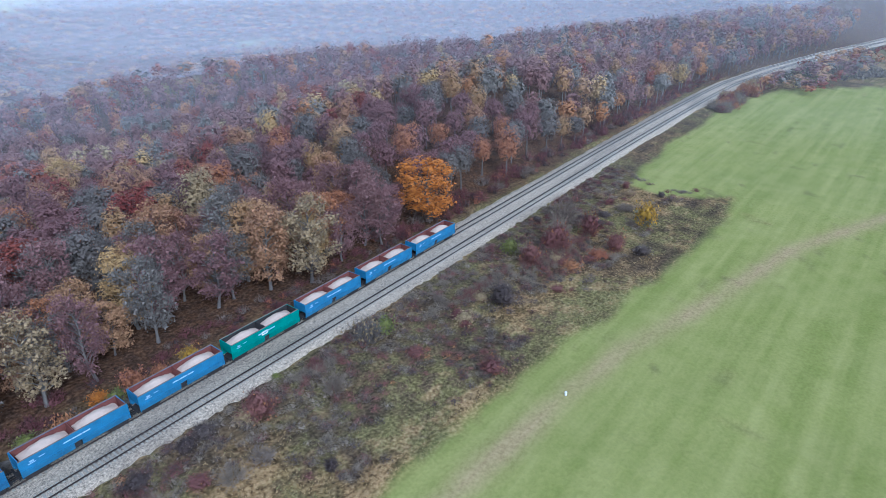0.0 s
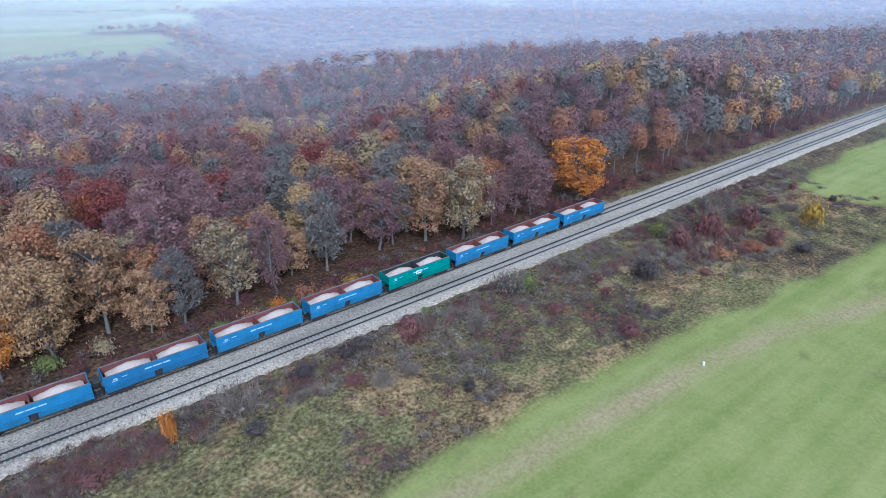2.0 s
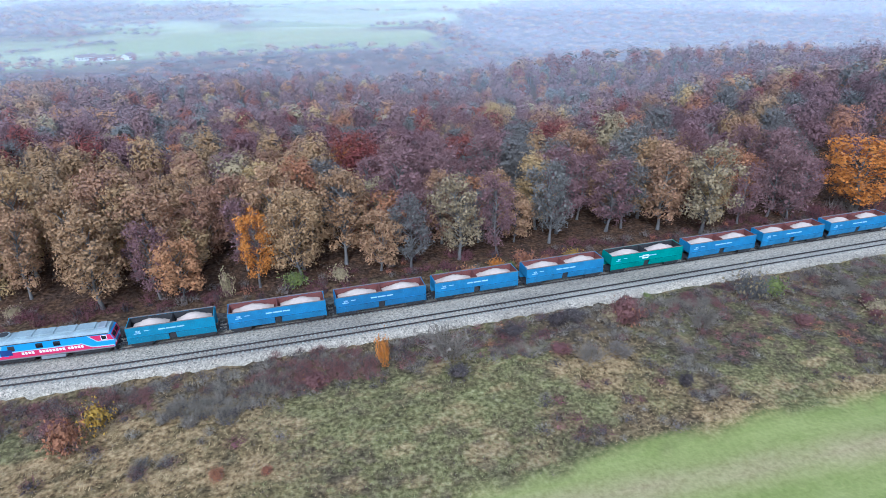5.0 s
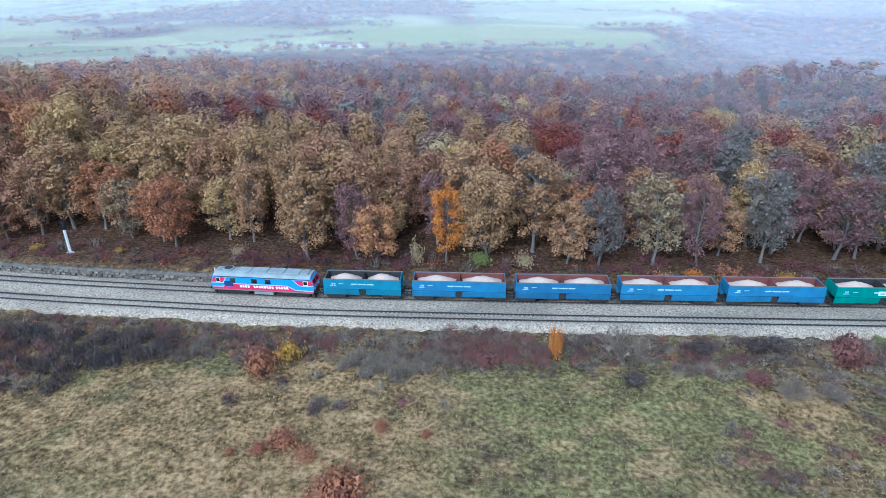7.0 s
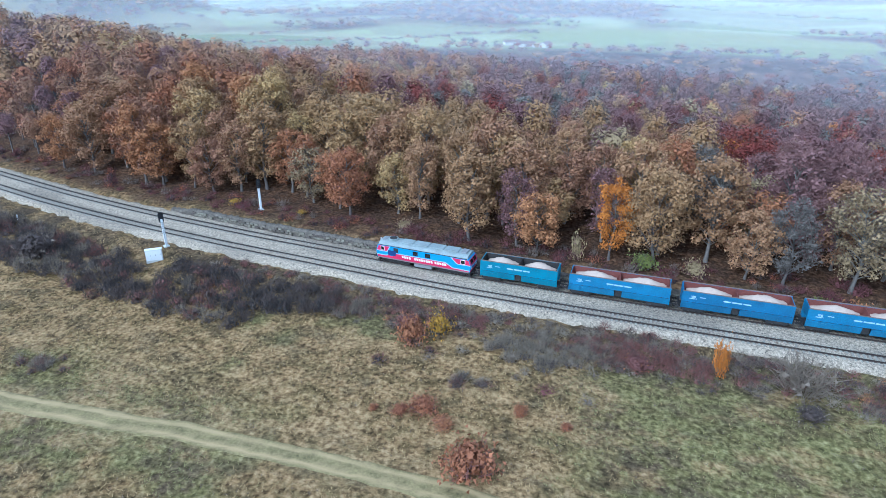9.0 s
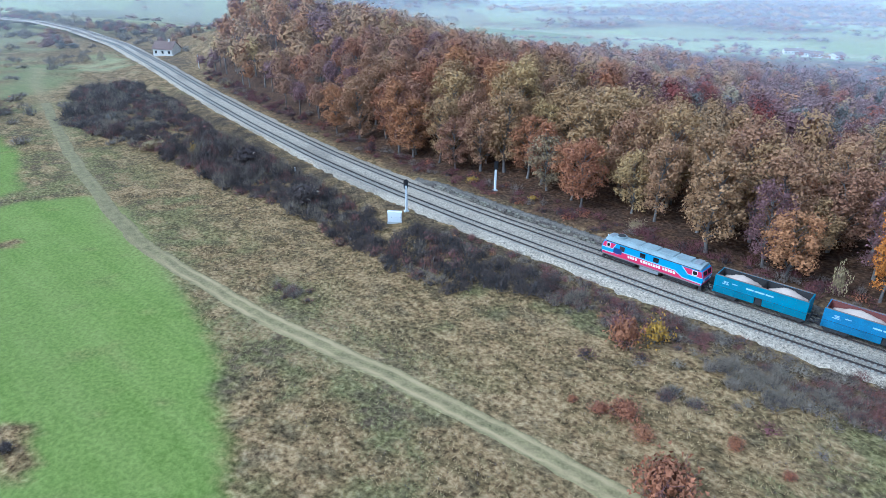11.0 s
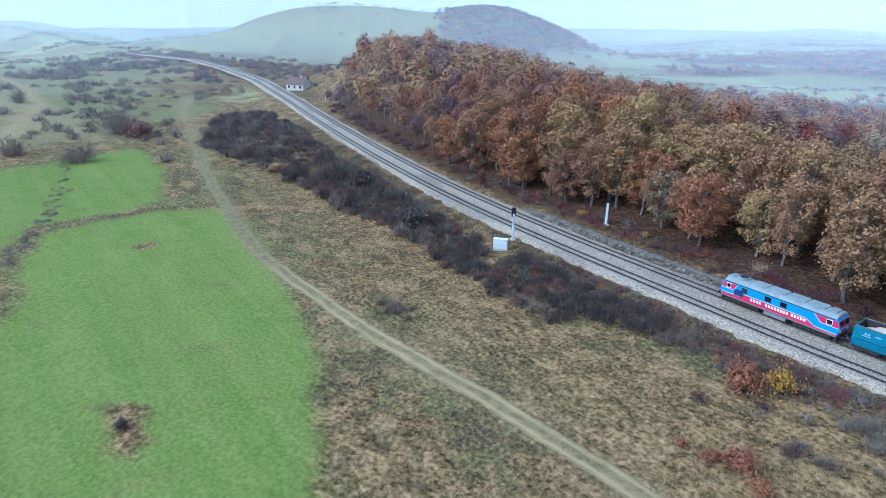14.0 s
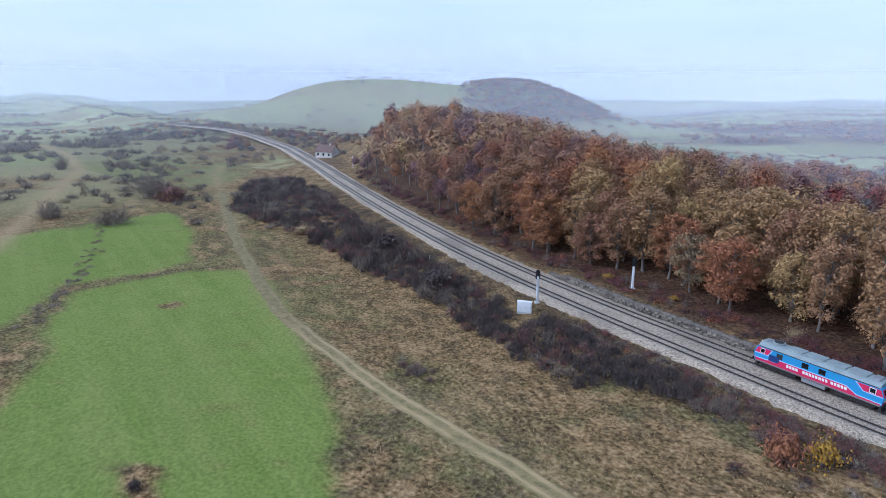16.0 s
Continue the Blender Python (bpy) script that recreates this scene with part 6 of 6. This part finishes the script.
def hopper_wagon(m, long, colour, inside_mat, label, sign=False):
    root = thing("hopper_wagon", m, label, "freight wagon", "the freight train")
    p = WAGON_PAINT[colour]
    a = long / 2
    W, top, waist, low = 1.45, 3.55, 2.05, 0.95
    part("underframe", bm_box(-a - 0.35, a + 0.35, -0.55, 0.55, 0.85, 1.08, 0.03), M_STEEL, root)
    for sy in (1, -1):
        upper = [(sy * W, top), (sy * (W - 0.09), top), (sy * (W - 0.16), waist), (sy * (W - 0.02), waist)]
        part("upper_side", bm_prism(upper, -a, a), p, root)
        rim = bm_box(-a - 0.03, a + 0.03, sy * W - 0.09, sy * W + 0.05, top, top + 0.09, 0.02)
        part("top_rim", rim, M_RIM, root, "weathered top rim")
        lowdoor = [(sy * (W + 0.05), waist - 0.16), (sy * (W - 0.08), waist - 0.1), (sy * (W - 0.34), low), (sy * (W - 0.22), low)]
        for x0, x1 in ((-a, -0.5), (0.5, a)):
            part("discharge_door", bm_prism(lowdoor, x0, x1), p, root)
            for f in (0.25, 0.5, 0.75):
                x = x0 + (x1 - x0) * f
                part("rib", bm_prism([(sy * (W + 0.1), waist - 0.2), (sy * (W - 0.02), waist - 0.2), (sy * (W - 0.28), low + 0.02), (sy * (W - 0.16), low + 0.02)], x - 0.05, x + 0.05), p, root)
        part("waist_rail", bm_box(-a, a, sy * (W + 0.02) - 0.06, sy * (W + 0.02) + 0.06, waist - 0.01, waist + 0.1, 0.015), p, root)
        # dark strip standing in for the shaded recess under the waist rail
        part("hinge_shaft", bm_box(-a + 0.05, a - 0.05, sy * (W - 0.1) - 0.05, sy * (W - 0.1) + 0.05, waist - 0.12, waist - 0.01), M_STEEL, root)
        for f in (-0.75, -0.5, -0.25, 0.25, 0.5, 0.75):
            part("side_stake", bm_prism([(sy * (W + 0.035), top), (sy * (W - 0.02), top), (sy * (W - 0.04), waist), (sy * (W + 0.02), waist)], f * a - 0.035, f * a + 0.035), p, root)
        # dark block added to make the gap between the doors a dark square
        part("door_cylinder", bm_box(-0.42, 0.42, sy * 1.0 - 0.2, sy * 1.0 + 0.2, low, waist - 0.1, 0.03), M_STEEL, root)
        for x0, x1 in ((-1.7, -0.75), (-0.6, 0.6), (0.75, 1.65)):
            part("name_bar", bm_box(x0, x1, sy * (W + 0.02) - 0.012, sy * (W + 0.02) + 0.012, 2.72, 2.9), M_PALEBLUE, root, "faded white lettering bar")
        for x0, x1, z0 in ((a - 1.7, a - 1.1, 2.85), (a - 1.65, a - 1.15, 2.7), (a - 1.8, a - 0.9, 2.5), (a - 2.9, a - 2.2, 2.8), (-a + 0.9, -a + 1.5, 1.75), (a - 2.4, a - 1.2, 1.72)):
            part("marking", bm_box(x0, x1, sy * W - 0.02 - 0.02 * sy, sy * W + 0.012 - 0.01 * sy, z0, z0 + 0.1), M_PALEBLUE, root)
        if sign:
            part("company_sign", bm_box(-0.2, 0.95, sy * W - 0.02, sy * W + 0.02, 2.35, 3.0), M_WHITE, root, "white sign plate")
            part("sign_stripe", bm_box(0.0, 0.75, sy * W - 0.026, sy * W + 0.026, 2.56, 2.74), p, root)
    for sx in (1, -1):
        part("end_wall", bm_box(min(sx * a, sx * (a - 0.09)), max(sx * a, sx * (a - 0.09)), -W + 0.06, W - 0.06, 1.95, top + 0.05), p, root)
        part("slope_sheet", bm_prism([(sx * a, 1.98), (sx * (a - 0.08), 1.98), (sx * (a - 1.3), 1.0), (sx * (a - 1.2), 1.0)], -W + 0.22, W - 0.22, "y"), M_STEEL, root)
        for sy in (-1, 1):
            part("corner_post", bm_box(sx * (a + 0.02) - 0.06, sx * (a + 0.02) + 0.06, sy * (W - 0.02) - 0.06, sy * (W - 0.02) + 0.06, 1.0, top), p, root)
        part("headstock", bm_box(min(sx * (a + 0.2), sx * (a + 0.42)), max(sx * (a + 0.2), sx * (a + 0.42)), -1.3, 1.3, 0.88, 1.2, 0.02), M_STEEL, root)
        buffers(root, sx * (a + 0.4), sx)
    inner = [(-W + 0.1, top), (-W + 0.17, 1.9), (W - 0.17, 1.9), (W - 0.1, top), (W - 0.13, top), (W - 0.2, 1.95), (-W + 0.2, 1.95), (-W + 0.13, top)]
    part("lining", bm_prism(inner, -a + 0.1, a - 0.1), inside_mat, root, "rusty inside of the hopper")
    part("end_lining", bm_box(-a + 0.1, -a + 0.13, -W + 0.15, W - 0.15, 1.95, top), inside_mat, root)
    part("end_lining", bm_box(a - 0.13, a - 0.1, -W + 0.15, W - 0.15, 1.95, top), inside_mat, root)
    part("divider", bm_prism([(-0.18, 2.2), (0.18, 2.2), (0.05, top + 0.02), (-0.05, top + 0.02)], -W + 0.14, W - 0.14, "y"), inside_mat, root)
    load_heap(root, -a + 0.5, -0.45, W - 0.2, 3.05, 0.75)
    load_heap(root, 0.45, a - 0.5, W - 0.2, 3.05, 0.7)
    for bx in (-a + 1.55, a - 1.55):
        bogie(root, bx, 2, 1.8)
    return root


NOSE = -36.0
locomotive(on_track(NOSE + 8.5, 2.6))
_w = [hopper_wagon(on_track(NOSE + 17.0 + 6.7, 2.6), 11.3, "teal", M_STEEL, "short teal-blue hopper wagon heaped with pale stone")]
_x = NOSE + 17.0 + 13.4
_blue = hopper_wagon(on_track(_x + 7.55, 2.6), 13.5, "blue", M_RUSTIN, "bright blue hopper wagon with rusty inside, loaded with pale stone")
for _i, _kind in enumerate(["blue", "navy", "blue", "blue", "green", "blue", "blue", "blue"]):
    _m = on_track(_x + 7.55 + 15.1 * _i, 2.6)
    if _i == 0:
        continue
    if _kind == "blue":
        copy_thing(_blue, _m)
    elif _kind == "navy":
        hopper_wagon(_m, 13.5, "navy", M_RUSTIN, "dull dark-blue hopper wagon loaded with pale stone")
    else:
        hopper_wagon(_m, 13.5, "green", M_STEEL, "sea-green hopper wagon with a white sign plate", True)


# ---- signals, cabinet, posts ----
def signal_mast(x, y, turn, label):
    z = float(height(x, y))
    root = thing("railway_signal", pose(x, y, z, 0, 0, turn), label, "railway signal", "signals by the line")
    part("foundation", bm_box(-0.45, 0.45, -0.45, 0.45, -0.4, 0.18, 0.04), M_CONCRETE, root)
    part("mast", bm_prism([(-0.2, 0.1), (0.2, 0.1), (0.13, 4.9), (-0.13, 4.9)], -0.16, 0.16, "y"), M_WHITE, root, "white concrete mast")
    ladder = bm_tube((-0.4, -0.16, 0.0), (-0.2, -0.16, 4.6), 0.025, 0.025, 6)
    bm_tube((-0.4, 0.16, 0.0), (-0.2, 0.16, 4.6), 0.025, 0.025, 6, ladder)
    for i in range(13):
        f = (i + 0.5) / 13
        bm_tube((-0.4 + 0.2 * f, -0.16, 4.6 * f), (-0.4 + 0.2 * f, 0.16, 4.6 * f), 0.02, 0.02, 5, ladder)
    part("ladder", ladder, M_GREYSTEEL, root, "thin grey ladder")
    part("background_board", bm_prism([(-0.34, 4.55), (-0.34, 5.85), (-0.18, 6.05), (0.18, 6.05), (0.34, 5.85), (0.34, 4.55), (0.18, 4.4), (-0.18, 4.4)], 0.16, 0.2), M_BLACK, root, "black signal board")
    part("board_edge", bm_prism([(-0.42, 4.5), (-0.42, 5.9), (-0.22, 6.13), (0.22, 6.13), (0.42, 5.9), (0.42, 4.5), (0.22, 4.32), (-0.22, 4.32)], 0.13, 0.157), M_BLACK, root, "black back of the board")
    head = part("signal_head", bm_box(0.18, 0.42, -0.2, 0.2, 4.6, 5.8, 0.03), M_BLACK, root)
    for i in range(3):
        part("hood", bm_tube((0.42, 0, 4.85 + 0.35 * i), (0.62, 0, 4.85 + 0.35 * i), 0.11, 0.12, 10), M_BLACK, head)
    part("number_plate", bm_box(0.12, 0.14, -0.16, 0.16, 3.3, 3.9), M_WHITE, root, "plain white plate")


signal_mast(-72.6, -12.3, 150, "white railway signal mast with ladder beside the track")
signal_mast(-65.5, 5.2, -32, "white railway signal mast with a black board at the wood's edge")


def relay_cabinet(x, y, turn):
    root = thing("relay_cabinet", pose(x, y, float(height(x, y)) , 0, 0, turn), "white sheet-metal relay cabinet by the thicket", "cabinet")
    part("plinth", bm_box(-1.3, 1.3, -0.35, 0.35, -0.4, 0.25), M_CONCRETE, root)
    part("body", bm_box(-1.25, 1.25, -0.32, 0.32, 0.25, 2.1, 0.03), M_WHITE, root)
    part("lid", bm_box(-1.32, 1.32, -0.4, 0.4, 2.1, 2.2, 0.03), M_WHITE, root)
    for x0 in (-1.2, -0.38, 0.44):
        d = part("door", bm_box(x0, x0 + 0.76, -0.35, -0.32, 0.35, 2.05, 0.008), M_WHITE, root)
        part("handle", bm_box(x0 + 0.62, x0 + 0.67, -0.39, -0.35, 1.1, 1.3), M_STEEL, d)


relay_cabinet(-71.2, -16.6, 38)


def pole(x, y, tall, r, lean, name, label):
    root = thing(name, pose(x, y, float(height(x, y)), lean[0], lean[1], 0), label, "post")
    part("shaft", bm_tube((0, 0, -0.4), (0, 0, tall), r, r * 0.85, 8), M_WHITE, root)
    part("cap", bm_tube((0, 0, tall), (0, 0, tall + 0.06), r * 1.1, r * 0.5, 8), M_WHITE, root)


pole(-37.1, -2.0, 2.7, 0.09, (0, 5), "white_post", "thin leaning white post beside the ballast")
pole(11.5, -3.6, 0.8, 0.16, (0, 0), "marker_post", "short white kilometre post beside the ballast")
pole(83.4, -50.0, 0.5, 0.2, (0, 0), "boundary_stone", "small white boundary stone in the meadow")
pole(-109, -11.3, 0.9, 0.14, (0, 0), "marker_post", "short white post beside the near track")
pole(-256, 44, 5.5, 0.14, (0, 0), "line_post", "pale post beside the distant track")


# ---- buildings ----
M_PLASTER, M_TILE = mat("weathered_white_plaster", (0.62, 0.58, 0.52), var=0.2, scale=0.4, scale2=4), mat("brown_roof_tile", (0.17, 0.11, 0.09), var=0.3, scale=0.5, scale2=5)


def house(x, y, turn, long, deep, wall, ridge, label, name="house"):
    z = float(height(x, y))
    root = thing(name, pose(x, y, z, 0, 0, turn), label, "house")
    a, b = long / 2, deep / 2
    part("wall", bm_box(-a, a, -b, b, -1.0, wall), M_PLASTER, root)
    part("gable", bm_prism([(-b, wall), (b, wall), (0, ridge - 0.15)], -a, a), M_PLASTER, root)
    for sy in (1, -1):
        part("roof", bm_prism([(sy * (b + 0.5), wall - 0.25), (sy * (b + 0.5), wall - 0.08), (0, ridge + 0.1), (0, ridge - 0.1)], -a - 0.5, a + 0.5), M_TILE, root)
        for i in range(max(2, int(long // 3))):
            wx = -a + (i + 0.5) * long / max(2, int(long // 3))
            w = part("window", bm_box(wx - 0.55, wx + 0.55, sy * b - 0.05, sy * b + 0.05, wall * 0.35, wall * 0.35 + 1.3), M_GLASS, root)
            part("sill", bm_box(wx - 0.65, wx + 0.65, sy * b - 0.12, sy * b + 0.12, wall * 0.35 - 0.08, wall * 0.35), M_PLASTER, w)
    part("chimney", bm_box(a * 0.3, a * 0.3 + 0.7, -0.35, 0.35, ridge - 0.9, ridge + 0.9), M_PLASTER, root)


house(-310, 56, 30, 10.5, 7.5, 3.3, 6.6, "white plastered house with a brown tiled roof by the line")
for _x, _y, _t in ((-168, 694, 10), (-146, 700, 80), (-190, 706, 30)):
    house(_x, _y, _t, 20, 9, 4.0, 6.5, "distant pale farm building among fields", "farm_building")
